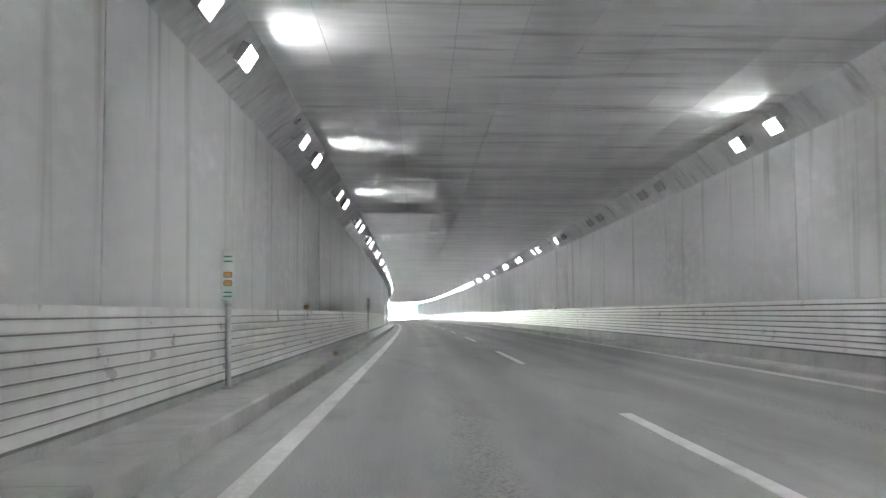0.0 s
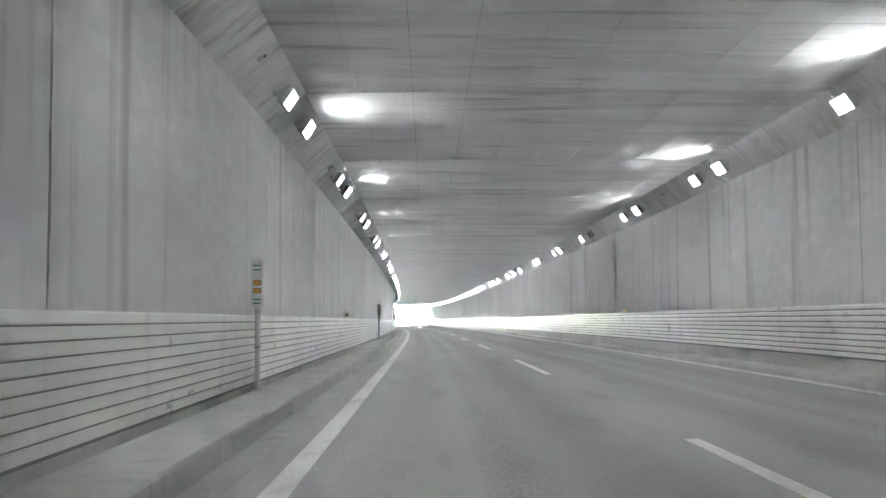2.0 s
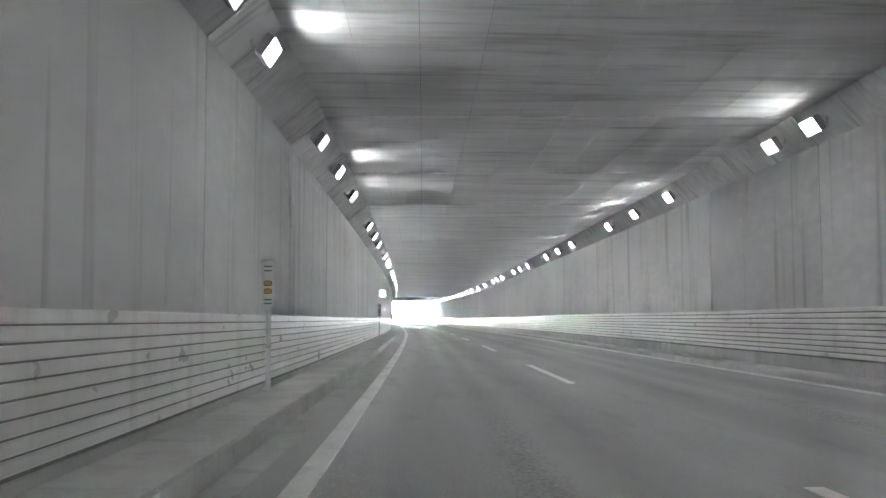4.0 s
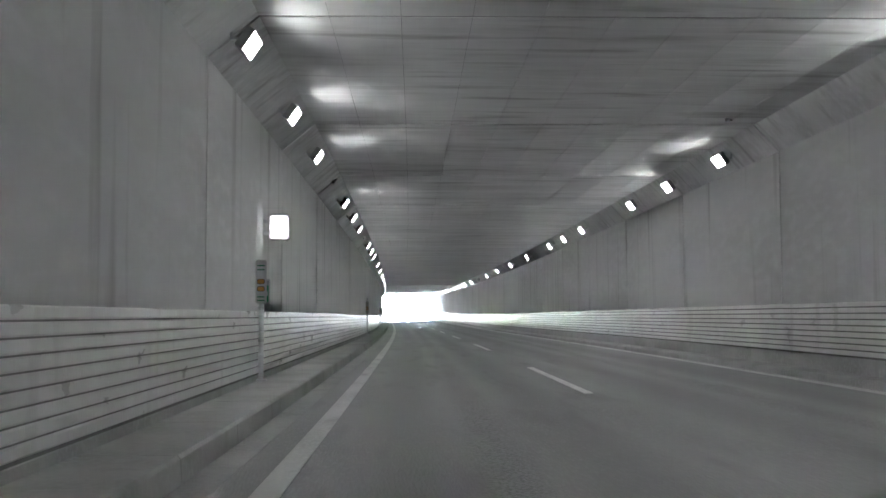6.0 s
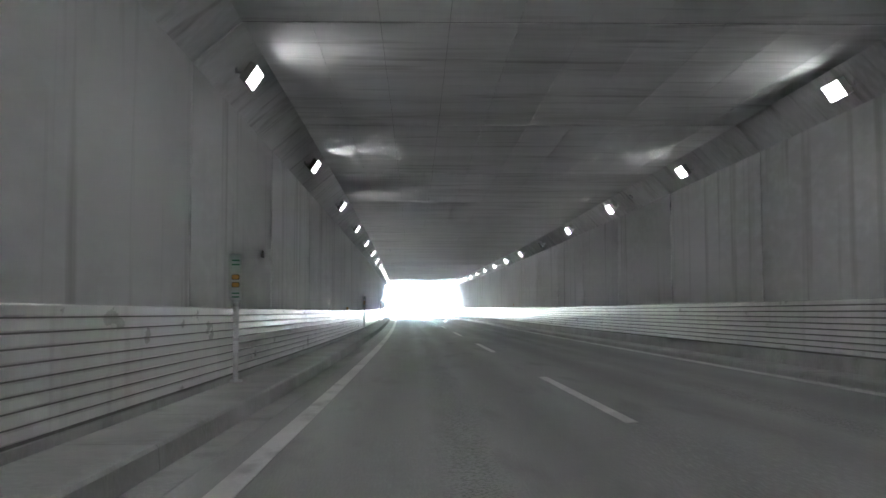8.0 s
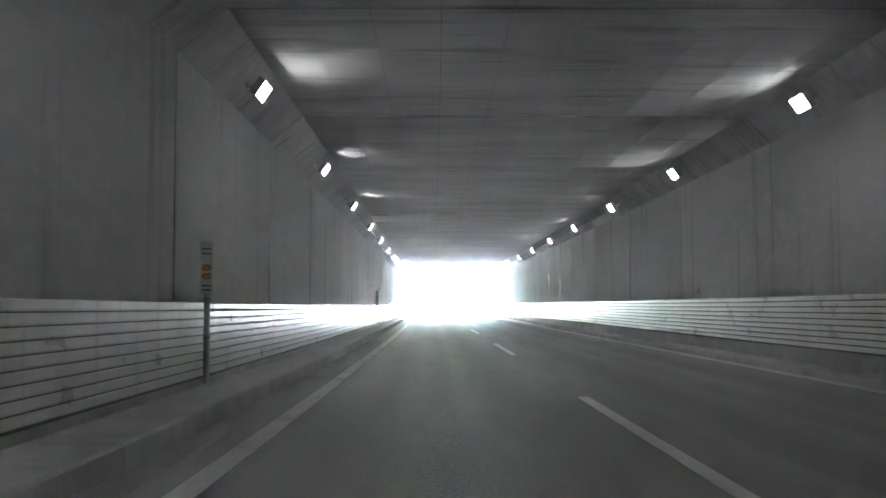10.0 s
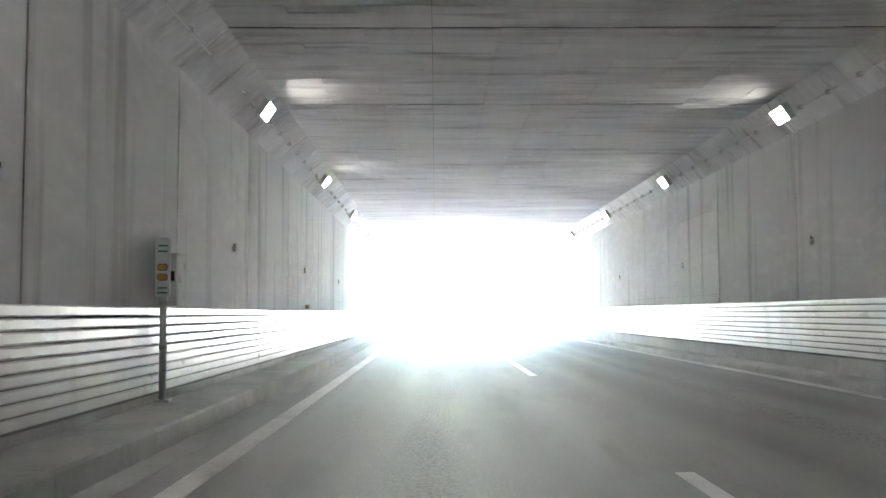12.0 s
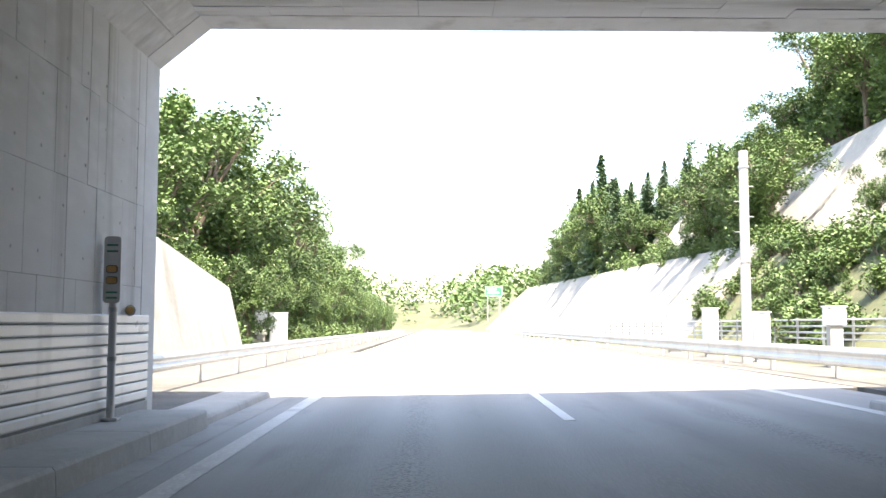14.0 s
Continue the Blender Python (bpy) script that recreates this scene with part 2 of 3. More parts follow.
def plate_bm(a, b, corner):
    """A slab facing along y whose four outline corners are rounded."""
    bm = box_bm(a, b)
    deep = [e for e in bm.edges if abs(e.verts[0].co.y - e.verts[1].co.y) > 1e-4]
    bmesh.ops.bevel(bm, geom=deep, offset=corner, segments=4, profile=0.5, affect="EDGES")
    return bm


def box_bm(a, b, bevel=0.0, m=None):
    return add_box(bmesh.new(), a, b, bevel, m)


def add_tube(bm, a, b, r0, r1=None, sides=12):
    a, b = Vector(a), Vector(b)
    d = b - a
    q = d.to_track_quat("Z", "Y").to_matrix().to_4x4()
    bmesh.ops.create_cone(bm, cap_ends=True, segments=sides, radius1=r0, radius2=r0 if r1 is None else r1, depth=d.length, matrix=Matrix.Translation((a + b) / 2) @ q)
    return bm


def tube_bm(a, b, r0, r1=None, sides=12):
    return add_tube(bmesh.new(), a, b, r0, r1, sides)


def add_sweep(bm, profile, s0, s1, step=4.0):
    """A closed profile of (n, z), carried along the line from s0 to s1."""
    count = max(1, math.ceil((s1 - s0) / step))
    rings = []
    for k in range(count + 1):
        s = s0 + (s1 - s0) * k / count
        rings.append([bm.verts.new(spot(s, n, z)) for n, z in profile])
    m = len(profile)
    for a, b in zip(rings, rings[1:]):
        for i in range(m):
            bm.faces.new((a[i], a[(i + 1) % m], b[(i + 1) % m], b[i]))
    bm.faces.new(rings[0][::-1])
    bm.faces.new(rings[-1])
    return bm


def sweep_bm(profile, s0, s1, step=4.0):
    bm = add_sweep(bmesh.new(), profile, s0, s1, step)
    bmesh.ops.recalc_face_normals(bm, faces=bm.faces)
    return bm


def rect(n0, n1, z0, z1):
    return [(n0, z0), (n1, z0), (n1, z1), (n0, z1)]


def rect_soft(n0, n1, z0, z1, c):
    return [(n0, z0), (n1, z0), (n1, z1 - c), (n1 - c, z1), (n0 + c, z1), (n0, z1 - c)]


# ---------------------------------------------------------------- the tunnel's shell
START, PORTAL, SLAB_END = -70.0, 300.7, 305.2
SHELL_END = 300.1
WALL_L, WALL_R, TOP, HAUNCH_N, HAUNCH_Z = 5.27, 5.12, 5.26, 4.60, 4.70
JOINTS = [-64.6, -54.6, -44.6, -34.6, -24.6, -14.6, -4.6, 5.4, 15.4, 25.4, 35.3]
while JOINTS[-1] < 240:
    JOINTS.append(JOINTS[-1] + 7.48)
JOINTS += [249.0, 254.1, 259.2, 264.4, 269.6, 274.8, 279.65, 284.9, 290.05, 295.2]
ENDS = [START] + JOINTS + [SHELL_END]

floor = tagged(link_mesh("floor", sweep_bm(strip(-5.6, 5.6, -0.4, 0.0), START, SLAB_END), PAVING), "worn grey concrete carriageway with darker wheel tracks", "road", kind="structure")
across = floor.data.attributes.new("across", "FLOAT", "POINT")
for i in range(len(floor.data.vertices)):
    across.data[i].value = (-5.6, 5.6, 5.6, -5.6)[i % 4]

BOARDED, JOINT = 262.0, 0.045
grain = random.Random(3)


def boards(a, b, width):
    cuts = [a]
    while cuts[-1] < b - 1.3 * width:
        cuts.append(cuts[-1] + width * grain.uniform(0.8, 1.2))
    return cuts + [b]


# walls: a dark backing with concrete panels proud of it, so that the upright joints are real gaps
for side, name, WALL in ((-1, "wall_left", WALL_L), (1, "wall_right", WALL_R)):
    wall = tagged(link_mesh(name, sweep_bm(rect(*sorted((side * (WALL + 0.012), side * (WALL + 0.6))), -0.3, HAUNCH_Z + 0.2), START, SHELL_END), BACKING), "pale concrete box tunnel wall with upright joints", "wall", kind="structure")
    for a, b in zip(ENDS, ENDS[1:]):
        if a > BOARDED:
            bm = bmesh.new()
            cuts = boards(a + 0.028, b - 0.028, 0.31)
            for s0, s1 in zip(cuts, cuts[1:]):
                for z0, z1 in ((0.0, 1.72), (1.72, 2.75), (2.75, 3.78), (3.78, HAUNCH_Z + 0.1)):
                    proud = grain.uniform(0.0, 0.007)
                    add_sweep(bm, rect(*sorted((side * (WALL - proud), side * (WALL + 0.06))), z0 + 0.002, z1 - 0.002), s0 + 0.0007, s1 - 0.0007)
            bmesh.ops.recalc_face_normals(bm, faces=bm.faces)
            part("wall_panel", bm, CONCRETE, wall, "board-marked concrete panel")
            bm = bmesh.new()
            s = a + 0.35
            while s < b - 0.2:
                for z in (1.95, 2.45, 2.95, 3.45, 3.95):
                    add_tube(bm, spot(s, side * (WALL + 0.01), z), spot(s, side * (WALL - 0.007), z), 0.017, None, 8)
                s += 0.6
            part("tie_plugs", bm, KERB, wall, "small round formwork tie plugs")["kind"] = "stuff"
            continue
        part("wall_panel", sweep_bm(rect(*sorted((side * WALL, side * (WALL + 0.06))), 0.0, HAUNCH_Z + 0.1), a + 0.02, b - 0.02), CONCRETE, wall)
    top, pitch, rows = (1.376, 0.1190, 9) if side < 0 else (1.507, 0.1075, 9)
    for r in range(rows):
        z1 = top - r * pitch
        n0, n1 = side * (WALL - 0.045), side * (WALL + 0.02)
        edge, gap = 0.014, (0.008 if side < 0 else 0.013)
        prof = [(n1, z1 - pitch + gap), (n0 + side * edge, z1 - pitch + gap), (n0, z1 - pitch + gap + edge), (n0, z1 - gap - edge), (n0 + side * edge, z1 - gap), (n1, z1 - gap)]
        part("tile_course", sweep_bm(prof, START, PORTAL - 0.4), TILE, wall, "glazed pale tile course with a dark joint" if r == 0 else "")
    part("joint_bed", sweep_bm(rect(*sorted((side * (WALL - 0.028), side * (WALL + 0.02))), top - rows * pitch, top - 0.01), START, PORTAL - 0.42), GROUT, wall)
    foot = 0.185 if side < 0 else 0.245
    part("plinth", sweep_bm(rect_soft(*sorted((side * (WALL - 0.05), side * (WALL + 0.02))), foot - 0.1, top - rows * pitch - 0.022, 0.008), START, PORTAL - 0.4), KERB, wall, "plain concrete plinth under the tiles")
    part("foot_joint", sweep_bm(rect(*sorted((side * (WALL - 0.03), side * (WALL + 0.02))), top - rows * pitch - 0.03, top - rows * pitch + 0.01), START, PORTAL - 0.42), SEAM, wall, "dark joint at the foot of the tiles")

# ceiling: boards of form-cast concrete with fine seams, and haunches, in one mesh
bm = bmesh.new()
add_sweep(bm, rect(-WALL_L - 0.5, WALL_R + 0.5, TOP + 0.010, TOP + 0.6), START, SHELL_END, 8)
for f in bm.faces:
    f.material_index = 1
seams = [-HAUNCH_N] + [-3.67 + 0.955 * k for k in range(9)] + [HAUNCH_N]
for a, b in zip(ENDS, ENDS[1:]):
    cuts = boards(a + JOINT, b - JOINT, 0.34) if a > 235 else [a + 0.025, b - 0.025]
    for n0, n1 in zip(seams, seams[1:]):
        for s0, s1 in zip(cuts, cuts[1:]):
            drop = grain.uniform(0.0, 0.013) if a > 235 else 0.0
            slit = grain.choice((0.001, 0.003, 0.006)) if a > 235 else 0.0
            add_sweep(bm, rect(n0 + 0.0025, n1 - 0.0025, TOP - drop, TOP + 0.05), s0 + slit, s1 - slit, 5)
    for side, WALL in ((-1, WALL_L), (1, WALL_R)):
        add_sweep(bm, [(side * (WALL + 0.05), HAUNCH_Z), (side * WALL, HAUNCH_Z), (side * HAUNCH_N, TOP), (side * HAUNCH_N, TOP + 0.05), (side * (WALL + 0.05), TOP + 0.05)], a + 0.028, b - 0.028, 5)
bmesh.ops.recalc_face_normals(bm, faces=bm.faces)
ceiling = tagged(link_mesh("ceiling", bm, CEILING), "flat pale concrete ceiling with haunched corners and cross joints", "ceiling", kind="structure")
ceiling.data.materials.append(BACKING)

# added cap behind the camera's start, never in view, blocks daylight from that end
tagged(link_mesh("wall_end", sweep_bm(rect(-5.7, 5.7, -0.3, 5.6), START - 0.5, START), CONCRETE), "added unseen cap that keeps daylight out of the tunnel's start", "wall", kind="structure")

# kerbs in blocks: a raised walkway that drops to a low kerb at the mouth, and a low kerb on the other side
KERB_END = 300.05
for side, n0, n1, name, last in ((-1, 4.38, 5.25, "kerb_left", 330.0), (1, 4.45, 5.10, "kerb_right", PORTAL)):
    bed = road_z(side * n0)
    kerb = tagged(link_mesh(name, sweep_bm(rect(*sorted((side * (n0 + 0.14), side * n1)), bed - 0.1, bed + 0.04), START, last), BACKING), "raised concrete walkway kerb built of cast blocks", "kerb", kind="structure")
    s = -59.95
    while s < last - 0.2:
        e = min(s + 2.5, last + 0.5)
        low = side < 0 and s > KERB_END - 0.1
        zt = (0.065 if low else 0.185) if side < 0 else 0.245
        a, b = side * (n0 + (0.09 if low else 0.0)), side * n1
        prof = [(b, bed - 0.02), (a, bed - 0.02), (a + side * 0.015, zt - 0.03), (a + side * 0.04, zt), (b, zt)]
        part("kerb_block", sweep_bm(prof, s + 0.006, e - 0.006, 3), KERB, kerb)
        s = e
# shallow concrete gutter along the foot of the walkway
tagged(link_mesh("gutter", sweep_bm(strip(-4.40, -4.06, 0.0, 0.006), START, 330.0), GUTTER), "narrow concrete gutter strip along the foot of the kerb", "gutter", kind="structure")

# ---------------------------------------------------------------- road paint
marking = tagged(link_mesh("edge_line", sweep_bm(strip(-3.745, -3.515, 0.002, 0.008), START, 420.0), LINE_PAINT), "worn white solid edge line on the road", "road marking", kind="structure")
tagged(link_mesh("edge_line", sweep_bm(strip(4.17, 4.37, 0.002, 0.008), START, 420.0), LINE_PAINT), "worn white solid edge line on the road", "road marking", kind="structure")
for k in range(-4, 22):
    a = 20.2 + 20.0 * k
    if a > 395:
        break
    tagged(link_mesh("lane_dash", sweep_bm(strip(0.125, 0.27, 0.002, 0.008), a, a + 8.0), PAINT), "white painted lane dash with worn edges", "road marking", "dashes of the lane line", "structure")


# ---------------------------------------------------------------- tunnel lamps
LAMP_STATES = {
    "wide": ("grey box tunnel lamp with glowing white diffuser under the haunch", DIFFUSER, "glowing white glass"),
    "beam": ("grey box tunnel lamp with a dimly glowing narrow-beam glass", BEAM_GLASS, "softly glowing white glass"),
    "off": ("grey box tunnel lamp, switched off, under the haunch", DEAD_GLASS, "dull unlit glass"),
}


def tunnel_lamp(state):
    """Slanted floodlight under the haunch; its own x is along the road's right, facing down and inwards for the left side."""
    label, glass, glass_label = LAMP_STATES[state]
    top = thing("tunnel_lamp", label, "tunnel lamp", "lamps along the tunnel")
    tilt = pose(0, 0, 0, 0, -56, 0)
    housing = part("housing", box_bm((-0.155, -0.325, 0.0), (0.155, 0.325, 0.11), 0.025, tilt), HOUSING, top)
    bm = bmesh.new()
    for a, b in (((-0.16, -0.33, -0.02), (-0.138, 0.33, 0.005)), ((0.138, -0.33, -0.02), (0.16, 0.33, 0.005)), ((-0.138, -0.33, -0.02), (0.138, -0.305, 0.005)), ((-0.138, 0.305, -0.02), (0.138, 0.33, 0.005))):
        add_box(bm, a, b, 0.005, tilt)
    part("rim", bm, STEEL, housing)
    for y in (-0.19, 0.19):
        part("latch", box_bm((0.150, y - 0.025, -0.014), (0.170, y + 0.025, 0.05), 0.004, tilt), STEEL, housing)
    part("diffuser", box_bm((-0.138, -0.305, -0.016), (0.138, 0.305, -0.003), 0.0, tilt), glass, top, glass_label)
    for y in (-0.2, 0.2):
        part("bracket", add_box(box_bm((-0.25, y - 0.02, 0.02), (-0.10, y + 0.02, 0.05), 0.004), (-0.25, y - 0.02, 0.02), (-0.22, y + 0.02, 0.22), 0.004), STEEL, top)
    return top


LAMP_L, LAMP_R, LAMP_Z = 4.70, 4.59, 4.87
lamp_rows = []
for j in range(-19, 20):
    base = 118.1 + 9.353 * j
    if base > 297 or base < -58:
        continue
    lag = float(np.interp(base, [95, 110, 200, 215, 250, 268], [-0.3, -0.45, -1.0, -1.0, -0.55, -0.3]))
    plain = "beam" if base < 90 else "wide"
    lamp_rows += [(-1, base + (0.2 if base < 90 else lag), plain), (1, base + (0.68 if base < 90 else 0.0), "off" if 199 < base < 206 or 0 < base < 20 else plain)]
    if base < 90:
        lamp_rows += [(-1, base + (2.7 if base < 78 else 4.3), "wide"), (1, base - 1.5, "off" if 0 < base < 25 or 60 < base < 64 else "wide")]
    elif base < 160:
        lamp_rows.append((-1, base + 4.7 + lag, "wide") if j % 2 == 0 else (1, base + 4.7, "wide"))
lamps = {}
for side, s, state in lamp_rows:
    m = stand(s, -LAMP_L if side < 0 else LAMP_R, LAMP_Z, 0 if side < 0 else 180)
    if state in lamps:
        copy_thing(lamps[state], m)
    else:
        lamps[state] = tunnel_lamp(state)
        lamps[state].matrix_basis = m

# cable pipe along the haunch with saddle clamps
for side in (-1, 1):
    n, z = (-LAMP_L - 0.12 if side < 0 else LAMP_R + 0.12), 4.87
    ring = [(n + 0.017 * math.cos(a), z + 0.017 * math.sin(a)) for a in np.linspace(0, 2 * math.pi, 9)[:-1]]
    pipe = tagged(link_mesh("cable_pipe", sweep_bm(ring, 225.2, PORTAL - 1.0), CONCRETE), "thin grey cable pipe clamped along the tunnel haunch", "cable pipe", "cable pipes")
    clamp_bm = box_bm((-0.036, -0.05, -0.03), (0.036, 0.05, 0.045), 0.01)
    first = part("clamp", clamp_bm, HOUSING, pipe)
    first.matrix_basis = stand(226.0, n, z)
    for k in range(1, 60):
        c = new("clamp", first.data)
        c.parent = pipe
        c.matrix_basis = stand(226.0 + 1.22 * k, n, z)


# ---------------------------------------------------------------- wall fittings
def distance_post():
    """Pale plate on a pole that stands on the kerb, with two reflectors between thin dark bars."""
    top = thing("distance_post", "pale marker plate on a pole with two amber reflectors", "marker post", "distance posts")
    part("pole", tube_bm((0, 0, -0.085), (0, 0, 1.9), 0.045, None, 16), STEEL, top)
    board = part("plate", plate_bm((-0.095, -0.075, 1.22), (0.095, -0.046, 1.97), 0.045), BOARD, top)
    for z in (1.87, 1.80, 1.34, 1.28):
        part("bar", box_bm((-0.062, -0.080, z - 0.010), (0.062, -0.074, z + 0.010)), PLATE, board, "thin dark green bar")
    for z in (1.60, 1.475):
        part("rim", plate_bm((-0.064, -0.084, z - 0.043), (0.064, -0.074, z + 0.043), 0.030), DARK, board)
        part("reflector", plate_bm((-0.056, -0.092, z - 0.035), (0.056, -0.082, z + 0.035), 0.026), AMBER, board, "amber reflector")
    part("foot", box_bm((-0.10, -0.08, -0.10), (0.10, 0.08, -0.05), 0.008), STEEL, top)
    for z in (0.6, 1.15):
        part("clip", tube_bm((0, 0, z - 0.025), (0, 0, z + 0.025), 0.052, None, 16), HOUSING, top)
    for z in (1.32, 1.86):
        part("clamp", box_bm((-0.06, -0.048, z - 0.02), (0.06, 0.05, z + 0.02), 0.006), STEEL, top)
    return top


post = None
for s in (-52.0, -9.1, 33.7, 76.8, 121.57, 165.2, 208.7, 253.0, 298.6):
    m = stand(s, -5.15 if s == 121.57 else -5.14, 0.27, 0)
    if post is None:
        post = distance_post()
        post.matrix_basis = m
    else:
        copy_thing(post, m)


def delineator(height):
    top = thing("delineator", "small round reflector with an amber lens on a short stem", "reflector", "round reflectors")
    part("stem", tube_bm((0, 0, 0), (0, 0, height), 0.018), STEEL, top)
    dish = part("dish", tube_bm((0, 0.025, height), (0, -0.015, height), 0.062, 0.066, 20), HOUSING, top)
    part("lens", tube_bm((0, -0.014, height), (0, -0.024, height), 0.052, 0.046, 20), AMBER, dish, "amber lens")
    return top


tall_reflector = None
for s, n, z in ((1.5, -5.19, 1.39), (52.0, -5.19, 1.39), (193.0, -5.19, 1.39), (267.4, -5.19, 1.39), (299.4, -5.19, 1.35), (29.0, 5.05, 1.475), (55.8, 5.05, 1.475), (220.5, 5.10, 1.64), (298.9, 5.05, 1.475), (2.2, -4.5, 0.185)):
    m = stand(s, n, z)
    if tall_reflector is None:
        tall_reflector = delineator(0.07)
        tall_reflector.matrix_basis = m
    else:
        copy_thing(tall_reflector, m)


def junction_box():
    top = thing("junction_box", "small round grey junction box fixed to the tunnel wall", "junction box", "junction boxes")
    part("body", tube_bm((-0.01, 0, 0), (0.055, 0, 0), 0.055, 0.052, 20), HOUSING, top)
    part("cover", tube_bm((0.055, 0, 0), (0.070, 0, 0), 0.058, 0.046, 20), STEEL, top)
    part("cable_gland", tube_bm((0.028, 0, 0.05), (0.028, 0, 0.095), 0.016, 0.013, 12), DARK, top)
    return top


jb = None
for s, side in [(168.6, -1)] + [(248.45 + 9.4 * k, -1) for k in range(5)] + [(249.0 + 9.4 * k, 1) for k in range(5)]:
    m = stand(s, -WALL_L if side < 0 else WALL_R, 2.42 if side < 0 else 2.56, 0 if side < 0 else 180)
    if jb is None:
        jb = junction_box()
        jb.matrix_basis = m
    else:
        copy_thing(jb, m)

# the same round boxes where cables leave the haunch and the ceiling
for s, n, z in ((-4.35, -4.74, 5.11), (9.8, -4.77, 5.095), (24.0, -4.86, 5.035), (26.0, -4.86, 5.035), (32.1, -4.86, 5.035), (42.4, -4.86, 5.035), (114.0, -4.86, 5.035), (132.35, -4.80, 5.075), (152.1, -4.82, 5.06), (29.0, 4.80, 5.035), (48.2, 4.80, 5.035), (181.0, 4.80, 5.035)):
    copy_thing(jb, stand(s, n, z, 0 if n < 0 else 180) @ pose(0, 0, 0, 0, 48, 0))
for s in (115.9, 124.4):
    copy_thing(jb, stand(s, 3.84, TOP) @ pose(0, 0, 0, 0, 90, 0))

# lit emergency sign box and the telephone cabinet under it
sign = thing("emergency_sign", "glowing square emergency sign box on an arm beside the wall", "sign")
part("casing", plate_bm((-0.187, -0.07, -0.232), (0.187, 0.07, 0.232), 0.055), HOUSING, sign, "dark grey steel casing")
part("face", plate_bm((-0.158, -0.078, -0.203), (0.158, -0.068, 0.203), 0.045), SIGN_LIT, sign, "glowing pale face")
part("mark", box_bm((0.035, -0.082, 0.0), (0.05, -0.076, 0.05), 0.002), SIGN_GREEN, sign, "small green mark")
for z in (0.11, -0.11):
    part("arm", box_bm((-0.30, -0.02, z - 0.03), (-0.16, 0.02, z + 0.03), 0.004), STEEL, sign)
sign.matrix_basis = stand(122.55, -4.98, 2.885)

phone = thing("emergency_phone", "small grey emergency telephone cabinet with a green door", "telephone")
part("cabinet", box_bm((-0.075, -0.10, -0.21), (0.075, 0.10, 0.21), 0.02), HOUSING, phone)
door = part("door", box_bm((-0.055, -0.112, -0.17), (0.055, -0.098, 0.12), 0.006), SIGN_GREEN, phone, "green door")
part("handle", box_bm((0.025, -0.128, -0.06), (0.04, -0.11, 0.03), 0.004), STEEL, door)
part("hood", box_bm((-0.085, -0.12, 0.21), (0.085, 0.11, 0.232), 0.008), STEEL, phone)
part("bracket", box_bm((-0.115, -0.03, -0.05), (-0.07, 0.03, 0.05), 0.006), STEEL, phone)
phone.matrix_basis = stand(122.15, -5.155, 1.70)

box = thing("wall_cabinet", "pale grey steel cabinet on the wall above the tiles", "cabinet")
part("body", box_bm((0.0, -0.19, 0.0), (0.13, 0.19, 0.68), 0.012), BOARD, box)
door = part("door", box_bm((0.128, -0.165, 0.03), (0.140, 0.165, 0.65), 0.005), BOARD, box)
part("handle", box_bm((0.138, -0.13, 0.30), (0.158, -0.11, 0.40), 0.004), STEEL, door)
part("hinge", tube_bm((0.142, 0.155, 0.10), (0.142, 0.155, 0.18), 0.010, None, 8), STEEL, door)
part("hinge", tube_bm((0.142, 0.155, 0.50), (0.142, 0.155, 0.58), 0.010, None, 8), STEEL, door)
part("label_plate", box_bm((0.02, -0.194, 0.33), (0.10, -0.188, 0.46), 0.002), DARK, box, "dark label plate")
part("roof", box_bm((-0.002, -0.205, 0.68), (0.155, 0.205, 0.70), 0.006), STEEL, box)
box.matrix_basis = stand(253.8, -WALL_L, 1.39)

# ---------------------------------------------------------------- outside: ground and road
tagged(link_mesh("road", sweep_bm(strip(-5.2, 6.0, -0.3, -0.004), SLAB_END + 0.03, 690.0, 10), OUTER_ROAD), "dry pale sun-bleached road surface beyond the tunnel mouth", "road", kind="structure")


for n0, n1, name, zt in ((-8.7, -5.28, "verge_left", 0.05), (6.03, 9.3, "verge_right", 0.168)):
    tagged(link_mesh(name, sweep_bm(rect(n0, n1, -0.3, zt), PORTAL + 0.05, 470.0, 8), VERGE), "grey gravel verge with dark weeds beside the road", "verge", kind="structure")


def tier(y):
    """How far the upper step of the cut stands up: full beside the mouth, gone further along."""
    f = min(1.0, max(0.0, (391 - y) / 14))
    return f * f * (3 - 2 * f)


def hill_height(x, y):
    """The lie of the land outside: flat along the road, banks on both sides, wooded rise far off."""
    if y < 300:
        return -1.0
    left, right = max(0.0, -x - 9.4), max(0.0, x - 9.2)
    z = -0.06 + min(left * 0.45, 2.4) * math.exp(-max(0, y - 350) / 120)
    z += min(right * 1.05, 5.1 + max(-1.0, (y - 333) * 0.02), 8.4) * math.exp(-max(0, y - 500) / 120)
    z += min(max(0.0, x - 16.3) * 1.35, 6.1) * tier(y)
    if abs(x) > 9:
        z += 0.15 * noise.noise(Vector((x * 0.2, y * 0.2, 3)))
    if y > 560:
        z += max(min(1.0, max(0.0, abs(x + 10) - 7) / 16), min(0.75, max(0.0, y - 692) / 50)) * max(0.0, 1 - abs(y - 800) / 240) * (19 + 4 * noise.noise(Vector((x * 0.012, 1, 0))))
    return z


